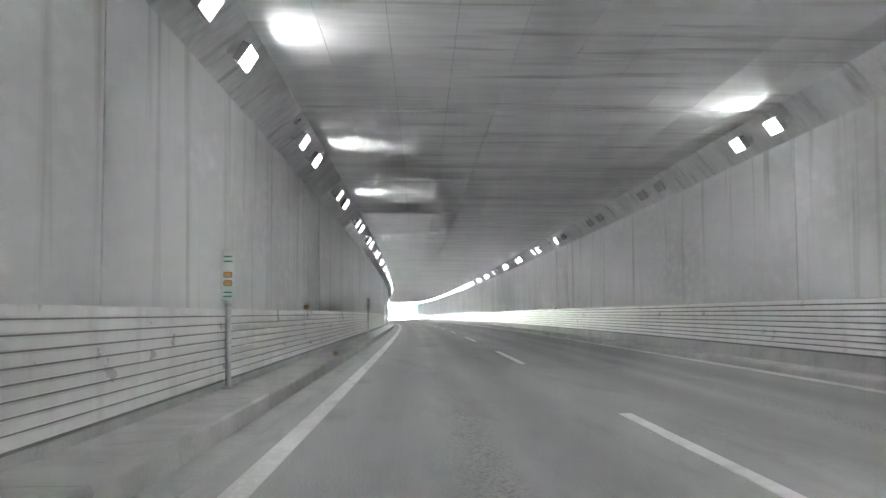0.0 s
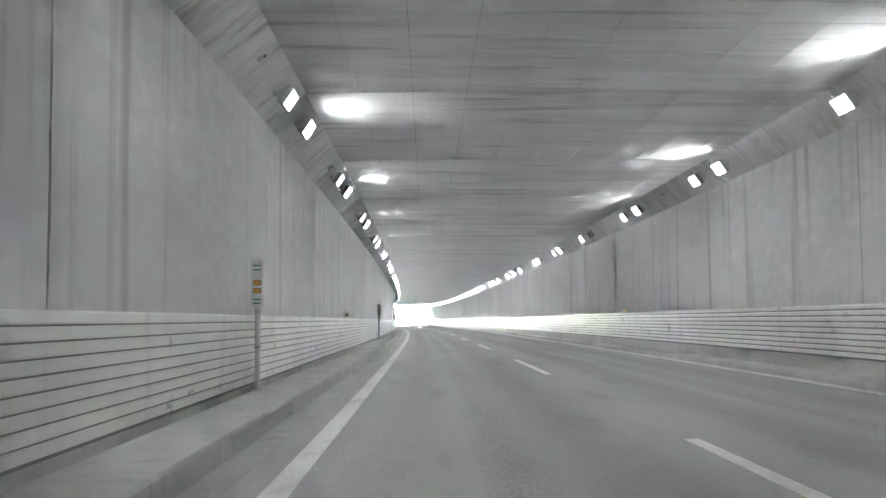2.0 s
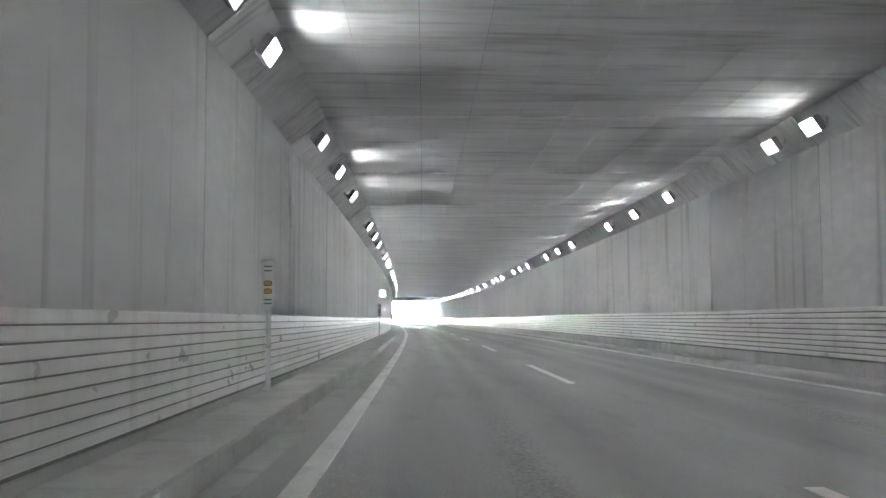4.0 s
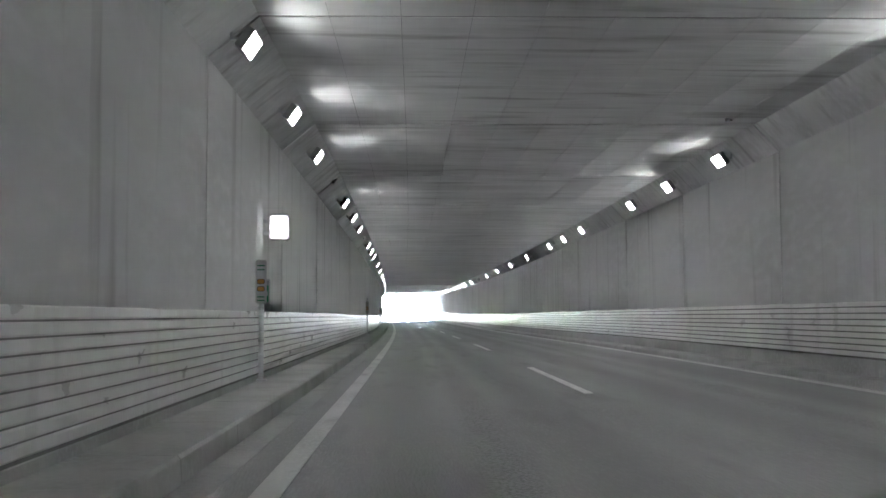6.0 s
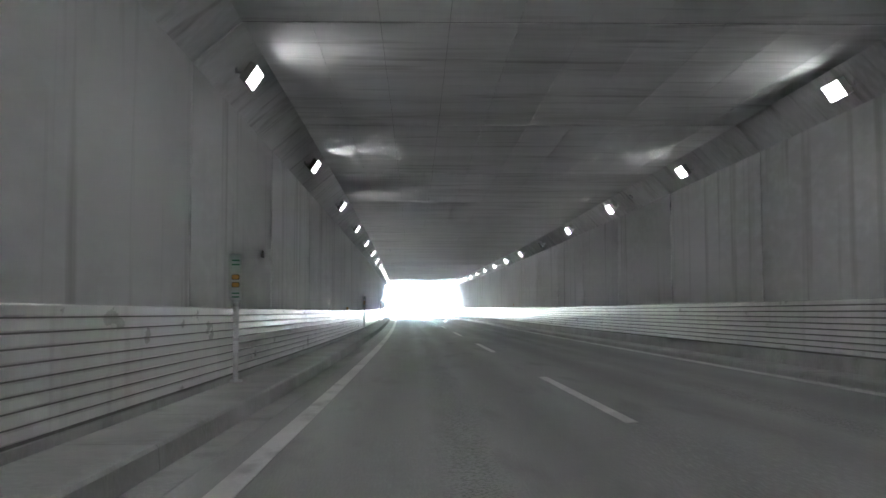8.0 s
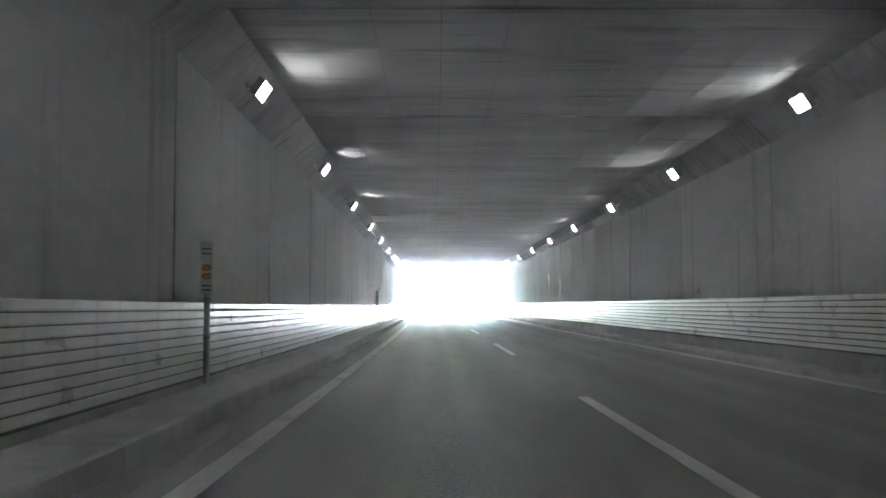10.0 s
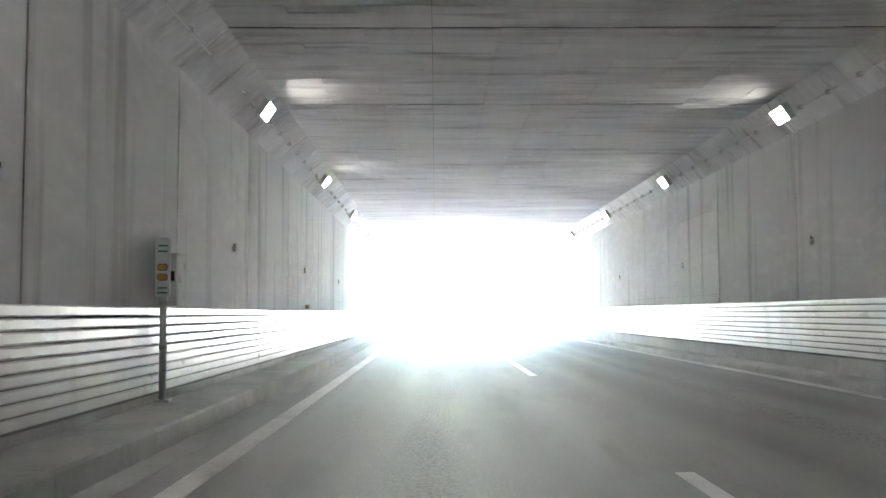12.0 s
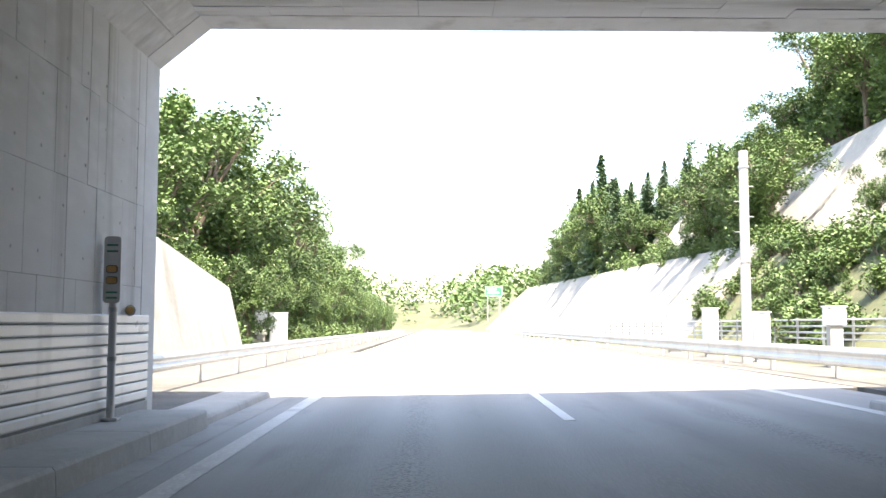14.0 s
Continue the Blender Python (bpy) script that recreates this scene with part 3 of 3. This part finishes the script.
def grid_sheet(name, xs, ys, height, mat):
    bm = bmesh.new()
    rows = [[bm.verts.new((x, y, height(x, y))) for x in xs] for y in ys]
    for a, b in zip(rows, rows[1:]):
        for i in range(len(xs) - 1):
            bm.faces.new((a[i], a[i + 1], b[i + 1], b[i]))
    for f in bm.faces:
        f.smooth = True
    return link_mesh(name, bm, mat)


xs = [-3000, -1200, -500, -250, -150, -100, -70, -50, -40, -32] + list(np.arange(-28, 34, 1.4)) + [36, 42, 50, 62, 80, 110, 160, 250, 500, 1200, 3000]
ys = [-3000, -800, -200, 0, 150, 250, 290, 299.95, 300.05] + list(np.arange(301.2, 420, 3.0)) + list(np.arange(424, 1100, 16.0)) + [1200, 1400, 2000, 3500]
tagged(grid_sheet("ground", xs, ys, hill_height, GRASS), "rough grassy ground with banks beside the road", "ground", kind="structure")


def ridge_height(x, y):
    z = 7.6 + 9 * (1 - math.exp(min(0.0, y - 301) / 40)) + 0.8 * noise.noise(Vector((x * 0.06, y * 0.06, 1)))
    fall = min(1.0, max(0.0, (170 - abs(x)) / 130), max(0.0, (y + 150) / 60))
    return -1.3 + (z + 1.3) * fall * fall * (3 - 2 * fall)


tagged(grid_sheet("hillside", list(np.arange(-174, 175, 6.0)), list(np.arange(-154, 296, 8.0)) + [300.4], ridge_height, GRASS), "grassy hillside over the tunnel mouth", "hill", kind="structure")

# headwall round the mouth
bm = bmesh.new()
add_sweep(bm, rect(-17.0, -WALL_L, -0.3, 8.4), SHELL_END, PORTAL)
add_sweep(bm, rect(WALL_R, 17.0, -0.3, 8.4), SHELL_END, PORTAL)
add_sweep(bm, [(-WALL_L, HAUNCH_Z), (-HAUNCH_N, TOP), (HAUNCH_N, TOP), (WALL_R, HAUNCH_Z), (WALL_R, 8.4), (-WALL_L, 8.4)], SHELL_END, PORTAL)
add_sweep(bm, rect(-17.3, 17.3, 8.402, 8.75), SHELL_END - 0.2, PORTAL + 0.25)
bmesh.ops.recalc_face_normals(bm, faces=bm.faces)
tagged(link_mesh("wall_portal", bm, CONCRETE), "pale concrete headwall of the tunnel mouth with a coping", "portal wall", kind="structure")


# wing wall that falls away from the mouth on one side, mortar-sprayed cut slope on the other
def wedge(name, points, thick, mat, label, category):
    """A slab given by its lower and upper edge, (x, y, z low, z high, set back at the top)."""
    bm = bmesh.new()
    rings = []
    for x, y, z0, z1, back in points:
        out = 1 if x > 0 else -1
        rings.append([bm.verts.new(v) for v in ((x, y, z0), (x + out * back, y, z1), (x + out * (back + thick), y, z1), (x + out * (thick + 0.2), y, z0))])
    for a, b in zip(rings, rings[1:]):
        for i in range(4):
            bm.faces.new((a[i], a[(i + 1) % 4], b[(i + 1) % 4], b[i]))
    bm.faces.new(rings[0][::-1])
    bm.faces.new(rings[-1])
    bmesh.ops.recalc_face_normals(bm, faces=bm.faces)
    return tagged(link_mesh(name, bm, mat), label, category, kind="structure")


wedge("wall_wing", [(-8.2, y, -0.3, (4.9 - 0.105 * (y - 301)) * min(1.0, 0.15 + (325.2 - y) / 2.4), 0.7) for y in np.arange(300.72, 325.2, 2.03)], 0.6, MORTAR, "pale concrete wing wall falling away from the tunnel mouth", "retaining wall")
wedge("cut_slope", [(9.0 + 0.25 * noise.noise(Vector((y * 0.1, 0, 5))), y, -0.3, (5.2 + max(0.0, y - 333) * 0.02) * (1 if y < 450 else max(0.35, 1 - (y - 450) / 120)), 4.6) for y in np.arange(333.0, 520.0, 4.0)], 0.5, MORTAR, "pale mortar-sprayed cut slope beside the road", "slope")

wedge("upper_slope", [(15.7 + 0.2 * noise.noise(Vector((y * 0.13, 2, 5))), y, 4.7, 5.2 + 6.0 * tier(y) + 0.25 * noise.noise(Vector((y * 0.2, 7, 1))), 0.3 + 4.1 * tier(y)) for y in np.arange(300.9, 392.0, 3.0)], 0.5, MORTAR, "pale mortar-sprayed upper step of the cut slope", "slope")


# ---------------------------------------------------------------- guard rails
def guard_rail(n, s0, s1, side, lift=1.0):
    top = thing("guard_rail", "galvanised corrugated guard rail on steel posts beside the road", "guard rail", "guard rails")
    f = side * -1
    prof = [(n + f * d, 0.42 + (z - 0.42) * lift) for d, z in ((0.00, 0.42), (0.06, 0.45), (0.075, 0.50), (0.02, 0.555), (0.02, 0.60), (0.075, 0.655), (0.06, 0.70), (0.0, 0.735))]
    prof += [(a - f * 0.012, z) for a, z in prof[::-1]]
    part("beam", sweep_bm(prof, s0, s1, 6), STEEL, top)
    first = None
    s = s0 + 0.6
    while s < s1:
        if first is None:
            first = part("post", box_bm((-0.055, -0.06, -0.9), (0.055, 0.06, 0.72), 0.012), STEEL, top)
            ob = first
        else:
            ob = new("post", first.data)
            ob.parent = top
        ob.matrix_basis = stand(s, n + side * 0.075, 0)
        s += 4.0
    bm = tube_bm(spot(s0, n + f * 0.03, 0.43), spot(s0, n + f * 0.03, 0.73), 0.11, None, 14)
    part("end_piece", bm, STEEL, top)


guard_rail(-6.35, 303.6, 440.0, -1)
guard_rail(6.75, 303.5, 440.0, 1, 1.3)

# ---------------------------------------------------------------- roadside things on the right bank
pole = thing("utility_pole", "tall tapered grey concrete utility pole with step bolts", "pole")
part("shaft", tube_bm((0, 0, -0.3), (0, 0, 6.4), 0.155, 0.13, 20), KERB, pole)
for k in range(8):
    part("step_bolt", tube_bm((0, 0, 2.2 + 0.45 * k), (0.29 if k % 2 else -0.29, 0, 2.2 + 0.45 * k), 0.012, None, 6), STEEL, pole)
for z in (3.1, 5.9):
    part("band", tube_bm((0, 0, z), (0, 0, z + 0.06), 0.16, None, 20), STEEL, pole)
pole.matrix_basis = stand(316.4, 7.53, 0)


def cabinet(w, d, h, lift):
    top = thing("roadside_cabinet", "white painted steel roadside cabinet on a narrow plinth", "cabinet", "roadside cabinets")
    part("plinth", box_bm((-w * 0.35, -d * 0.35, -0.3), (w * 0.35, d * 0.35, lift), 0.01), KERB, top)
    part("body", box_bm((-w / 2, -d / 2, lift), (w / 2, d / 2, lift + h), 0.015), WHITE, top)
    part("roof", box_bm((-w / 2 - 0.03, -d / 2 - 0.04, lift + h), (w / 2 + 0.03, d / 2 + 0.03, lift + h + 0.04), 0.012), WHITE, top)
    door = part("door", box_bm((-w / 2 + 0.05, -d / 2 - 0.012, lift + 0.05), (w / 2 - 0.05, -d / 2 + 0.002, lift + h - 0.05), 0.005), WHITE, top)
    part("handle", box_bm((w / 2 - 0.11, -d / 2 - 0.03, lift + h * 0.45), (w / 2 - 0.085, -d / 2 - 0.01, lift + h * 0.6), 0.004), STEEL, door)
    for z in (0.2, 0.8):
        part("hinge", tube_bm((-w / 2 + 0.04, -d / 2 - 0.016, lift + h * z - 0.04), (-w / 2 + 0.04, -d / 2 - 0.016, lift + h * z + 0.04), 0.012, None, 8), STEEL, door)
    return top


cabinet(0.62, 0.45, 1.75, 0.3).matrix_basis = pose(-10.6, 339.4, hill_height(-10.6, 339.4), 0, 0, 8)
cabinet(0.9, 0.5, 1.5, 0.3).matrix_basis = pose(-9.75, 339.8, hill_height(-9.75, 339.8), 0, 0, 5)
cabinet(0.48, 0.4, 0.46, 1.28).matrix_basis = stand(313.4, 8.9, 0)
cabinet(0.46, 0.4, 1.3, 0.35).matrix_basis = stand(317.5, 8.3, 0)
cabinet(0.48, 0.4, 1.5, 0.35).matrix_basis = stand(322.5, 8.15, 0)
cabinet(0.66, 0.4, 1.4, 0.3).matrix_basis = stand(328.0, 8.2, 0)


# low pipe fence at the foot of the bank, behind the cabinets
fence = thing("pipe_fence", "low grey steel pipe fence along the foot of the bank", "fence")
for z in (0.90, 1.07, 1.25, 1.43):
    part("rail", sweep_bm([(9.35 + 0.028 * math.cos(a), z + 0.028 * math.sin(a)) for a in np.linspace(0, 2 * math.pi, 9)[:-1]], 309.0, 352.0), STEEL, fence)
first = part("post", tube_bm((0, 0, -0.4), (0, 0, 1.5), 0.038, None, 10), STEEL, fence)
first.matrix_basis = stand(309.3, 9.35, 0)
for k in range(1, 22):
    ob = new("post", first.data)
    ob.parent = fence
    ob.matrix_basis = stand(309.3 + 2.0 * k, 9.35, 0)

# far direction sign over the verge
sign = thing("direction_sign", "green direction sign board with plain white bars on two posts", "road sign")
for x in (-1.5, 1.5):
    part("post", tube_bm((x, 0, -0.5), (x, 0, 8.2), 0.12, 0.10, 14), STEEL, sign)
panel = part("panel", box_bm((-2.15, -0.20, 5.9), (2.15, -0.13, 8.3), 0.03), PLATE, sign, "green panel with a white rim")
for a, c in (((-2.1, 5.95), (2.1, 6.03)), ((-2.1, 8.17), (2.1, 8.25)), ((-2.1, 6.03), (-2.02, 8.17)), ((2.02, 6.03), (2.1, 8.17)), ((-1.5, 7.35), (0.6, 7.75)), ((-1.5, 6.55), (1.3, 6.95))):
    part("bar", box_bm((a[0], -0.215, a[1]), (c[0], -0.195, c[1])), WHITE, panel, "plain white bar")
sign.matrix_basis = pose(13.0, 537, hill_height(13.0, 537), 0, 0, 0)


# ---------------------------------------------------------------- trees
def quad(bm, c, size, rng):
    """One small folded leaf spray, turned at random."""
    q = Euler((rng.uniform(-0.9, 0.9), rng.uniform(-0.9, 0.9), rng.uniform(0, 6.28))).to_matrix()
    w, h = size * rng.uniform(0.5, 0.8), size
    p = [bm.verts.new(c + q @ Vector(v)) for v in ((-w, 0, 0), (0, -h, 0.12 * size), (w, 0, 0), (0, h, 0.12 * size))]
    bm.faces.new((p[0], p[1], p[2]))
    bm.faces.new((p[0], p[2], p[3]))


def broadleaf(seed, height, label):
    rng = random.Random(seed)
    top = thing("broadleaf_tree", label, "tree", "roadside trees")
    bm = bmesh.new()
    fork = height * 0.32
    bend = Vector((rng.uniform(-0.3, 0.3), rng.uniform(-0.3, 0.3), fork))
    add_tube(bm, (0, 0, -0.6), bend, height * 0.026, height * 0.019, 10)
    clumps = []
    for k in range(9):
        a = k * 2.4 + rng.uniform(-0.4, 0.4)
        reach, rise = height * rng.uniform(0.14, 0.30), height * rng.uniform(0.12, 0.58)
        tip = bend + Vector((math.cos(a) * reach, math.sin(a) * reach, rise))
        mid = bend.lerp(tip, 0.5) + Vector((0, 0, height * 0.03))
        add_tube(bm, bend, mid, height * 0.012, height * 0.008, 7)
        add_tube(bm, mid, tip, height * 0.008, height * 0.003, 6)
        clumps += [tip, mid]
        for _ in range(4):
            off = Vector((rng.gauss(0, 1), rng.gauss(0, 1), rng.gauss(0, 0.7))) * height * 0.10
            clumps.append(tip + off)
            add_tube(bm, mid, tip + off, height * 0.004, height * 0.0015, 5)
    for k in range(20):
        a, reach = rng.uniform(0, 6.28), height * 0.27 * math.sqrt(rng.uniform(0.05, 1))
        clumps.append(Vector((math.cos(a) * reach, math.sin(a) * reach, height * rng.uniform(0.14, 0.72))))
    part("trunk", bm, BARK, top)
    bm = bmesh.new()
    for c in clumps:
        r = height * rng.uniform(0.055, 0.095)
        for _ in range(150):
            d = Vector((rng.gauss(0, 1), rng.gauss(0, 1), rng.gauss(0, 0.75)))
            d = d.normalized() * (r * rng.uniform(0.45, 1.15))
            quad(bm, c + d, height * rng.uniform(0.008, 0.0155), rng)
    part("crown", bm, LEAF, top)
    return top


def conifer(seed, height, label):
    rng = random.Random(seed)
    top = thing("conifer_tree", label, "tree", "conifers")
    part("trunk", tube_bm((0, 0, -0.6), (0, 0, height), height * 0.016, 0.02, 9), BARK, top)
    bm = bmesh.new()
    z = height * 0.12
    while z < height:
        f = 1 - z / height
        for k in range(max(6, int(10 * f) + 5)):
            a, reach = rng.uniform(0, 6.28), height * 0.21 * (f ** 0.75) * rng.uniform(0.7, 1.1) + 0.12
            for t in np.linspace(0.15, 1.0, max(3, int(9 * f) + 2)):
                c = Vector((math.cos(a) * reach * t, math.sin(a) * reach * t, z - reach * 0.35 * t * t + rng.uniform(-0.08, 0.08)))
                quad(bm, c, height * 0.030 * (1.1 - 0.45 * t) * (0.7 + 0.3 * f), rng)
        z += height * (0.010 + 0.011 * f)
    part("crown", bm, NEEDLE, top)
    return top


def plant(source, x, y, size, turn, sink=0.15, first=False):
    m = pose(x, y, hill_height(x, y) - sink, 0, 0, turn) @ Matrix.Scale(size, 4)
    if first:
        source.matrix_basis = m
        return source
    return copy_thing(source, m @ Matrix.Scale(1 / source.scale[0], 4))


rng = random.Random(11)
leafy = [broadleaf(21, 10.0, "tall green broadleaf tree with a dense uneven crown"), broadleaf(22, 10.0, "spreading green broadleaf tree with gaps in its crown"), broadleaf(23, 10.0, "bushy green broadleaf tree on the bank")]
firs = [conifer(31, 12.0, "dark green pointed conifer above the slope"), conifer(32, 12.0, "slim dark conifer with drooping boughs")]
planted = set()


def sow(kind, x, y, size):
    k = rng.randrange(len(kind))
    key = (id(kind), k)
    plant(kind[k], x, y, size, rng.uniform(0, 360), first=key not in planted)
    planted.add(key)


# a row along the left of the road, tallest some way from the mouth
def row_height(y):
    return np.interp(y, [318, 331, 342, 353, 362, 375, 389, 410, 430, 450, 540], [7.4, 8.6, 11.2, 10.5, 9.0, 8.8, 9.4, 9.4, 7.0, 6.0, 5.6])


y = 318.0
while y < 540:
    sow(leafy, -13.2 + rng.uniform(-1.0, 0.4), y, rng.uniform(0.92, 1.06) * row_height(y) / 10)
    if y < 470:
        sow(leafy, -17.5 + rng.uniform(-1.5, 1.5), y + 2.5, rng.uniform(0.95, 1.1) * row_height(y + 2.5) / 9.4)
    y += rng.uniform(4.6, 6.4) * (1 + max(0, y - 360) / 160)
# undergrowth below that row, down to the top of the bank
y = 327.0
while y < 470:
    sow(leafy, -11.0 + rng.uniform(-0.8, 0.6), y, rng.uniform(0.34, 0.5))
    y += rng.uniform(2.6, 4.2) * (1 + max(0, y - 350) / 120)
# the wooded bank on the right: broadleaf trees near the mouth, a stand of cedars beyond
for x, y, k in ((21.6, 316, 0.7), (21.0, 322, 0.66), (21.2, 327.5, 0.66), (20.9, 333, 0.66), (21.0, 338.5, 0.72), (21.3, 344, 0.76), (21.0, 349.5, 0.60), (21.2, 354, 0.48), (20.9, 358, 0.38), (21.3, 362, 0.28), (23.5, 320, 0.76), (23.6, 328, 0.78), (23.4, 335, 0.80), (23.8, 342, 0.78), (23.6, 351, 0.64), (24.0, 361, 0.45), (25.5, 347, 0.72), (25.0, 356, 0.6), (23.0, 346, 0.7)):
    sow(leafy, x, y, k)
# broadleaf trees and thick undergrowth on the bench below the upper step
for x, y, k in ((15.0, 335.6, 0.60), (14.9, 339.0, 0.66), (15.2, 342.4, 0.68), (14.8, 346.0, 0.60), (15.1, 349.5, 0.56), (14.7, 337.4, 0.36), (14.6, 341.0, 0.40), (14.5, 344.5, 0.38), (14.9, 324.0, 0.26), (15.1, 321.6, 0.30)):
    sow(leafy, x, y, k)
for x, y, h in ((21.0, 375, 5.6), (21.4, 369.5, 4.8), (21.2, 363.5, 3.4), (22.6, 379, 4.6), (22.9, 372, 5.0), (23.4, 367, 4.2), (17.6, 384, 8.5), (18.6, 381, 7.6), (19.6, 378.5, 6.4), (19.2, 386, 8.2), (20.5, 383, 6.6), (18.2, 389.5, 9.2), (20.3, 374, 5.0), (20.6, 367, 3.9), (16.8, 391, 8.4), (22.0, 388, 7.0), (24.5, 376, 5.2)):
    sow(firs, x, y, h / 12)
for x, y, k in ((18.0, 386.5, 0.66), (19.3, 382.5, 0.52), (20.3, 379, 0.42), (20.8, 371, 0.34), (21.2, 366, 0.3), (17.2, 389, 0.6), (21.5, 385, 0.5)):
    sow(leafy, x, y, k)
STAND = ((437, 5.6), (425, 6.6), (417, 8.0), (408, 9.6), (400, 11.2), (392.5, 10.4), (385.5, 12.4), (379, 8.6))
for y, h in STAND:
    sow(firs, 15.2 + rng.uniform(-0.4, 0.4), y, h / 12)
    sow(firs, 15.8 + rng.uniform(-0.4, 0.4), y + 4.0, h * 0.86 / 12)
    sow(leafy, 15.6 + rng.uniform(-0.4, 0.4), y - 3.0, h * 0.078)
    sow(firs, 18.4 + rng.uniform(-0.6, 0.6), y + (y - 287) * 0.12, h * rng.uniform(0.92, 1.06) / 12)
    sow(leafy, 16.6 + rng.uniform(-0.6, 0.6), y + 6.2, h * 0.085)
    sow(leafy, 14.9 + rng.uniform(-0.3, 0.4), y + 3.4, h * rng.uniform(0.055, 0.075))
    sow(firs, 21.6 + rng.uniform(-0.8, 0.8), y + (y - 287) * 0.28, h * rng.uniform(1.0, 1.2) / 12)


# shrubs on the banks
def shrub(seed, label):
    r = random.Random(seed)
    top = thing("shrub", label, "shrub", "shrubs on the bank")
    bm = bmesh.new()
    tips = []
    for k in range(16):
        a, lean = r.uniform(0, 6.28), r.uniform(0.1, 0.85)
        tip = Vector((math.cos(a) * lean, math.sin(a) * lean, r.uniform(0.45, 1.0) * (1.15 - 0.6 * lean)))
        add_tube(bm, (0.1 * math.cos(a), 0.1 * math.sin(a), -0.25), tip, 0.022, 0.006, 5)
        tips += [tip, tip * 0.62]
    part("stem", bm, BARK, top)
    bm = bmesh.new()
    for c in tips:
        for _ in range(34):
            d = Vector((r.gauss(0, 1), r.gauss(0, 1), r.gauss(0, 0.8))).normalized() * r.uniform(0.05, 0.30)
            quad(bm, c + d, r.uniform(0.035, 0.075), r)
    part("foliage", bm, LEAF, top)
    return top


shrubs = [shrub(41, "low bushy green shrub on the grassy bank"), shrub(42, "dense spreading green shrub with fine leaves"), shrub(43, "ragged green shrub among the grass")]
for k in range(110):
    y = rng.uniform(309, 340)
    sow(shrubs, rng.uniform(9.7, 13.6) + max(0.0, y - 331) * 0.35, y, rng.uniform(0.55, 1.3) * rng.uniform(0.7, 1.15))
for k in range(12):
    y = rng.uniform(312, 342)
    sow(shrubs, rng.uniform(13.4, 15.2), y, rng.uniform(0.5, 1.0))
for k in range(46):
    y = 336 + 104 * (k / 46) ** 1.4
    sow(shrubs, 14.4 + rng.uniform(-0.4, 0.8), y, rng.uniform(1.0, 1.9))
for k in range(60):
    x, y = rng.uniform(16.0, 20.2), 340 + 48 * rng.uniform(0, 1) ** 0.6
    sow(shrubs, x, y, rng.uniform(0.45, 1.1))
for k in range(26):
    sow(shrubs, rng.uniform(13.9, 15.3), rng.uniform(333, 352), rng.uniform(1.0, 1.7))
for k in range(70):
    y = rng.uniform(308, 376)
    sow(shrubs, rng.uniform(20.6, 24.5), y, rng.uniform(1.6, 2.8) * (1.0 if y < 350 else 0.75))
for k in range(58):
    y = 312 + 1.5 * k + rng.uniform(-0.6, 0.6)
    if not 331 < y < 342:
        sow(shrubs, -10.4 + rng.uniform(-0.9, 0.6 + (0.6 if y > 326 else 0.0)), y, rng.uniform(0.8, 1.6))


for k in range(20):
    sow(shrubs, 8.75 + rng.uniform(-0.2, 0.5), 350 + 4.6 * k + rng.uniform(-2, 2), rng.uniform(0.4, 0.8))


# far woods: one mass of many small sprays on the rising ground
rng2 = random.Random(5)
bm = bmesh.new()
for _ in range(700):
    x, y = rng2.uniform(-150, 150), rng2.uniform(575, 820)
    if abs(x + 10) < 15 and y < 690:
        continue
    g, h = hill_height(x, y), rng2.uniform(7, 13)
    for _ in range(60):
        u = rng2.uniform(0, 1)
        r = 3.4 * math.sin(math.pi * min(1, 0.15 + 0.85 * u)) + 0.4
        a = rng2.uniform(0, 6.28)
        quad(bm, Vector((x + math.cos(a) * r, y + math.sin(a) * r, g + 1.0 + h * u)), rng2.uniform(0.5, 1.0), rng2)
tagged(link_mesh("far_woods", bm, LEAF), "hazy green woods on the far rise", "woods", kind="stuff")
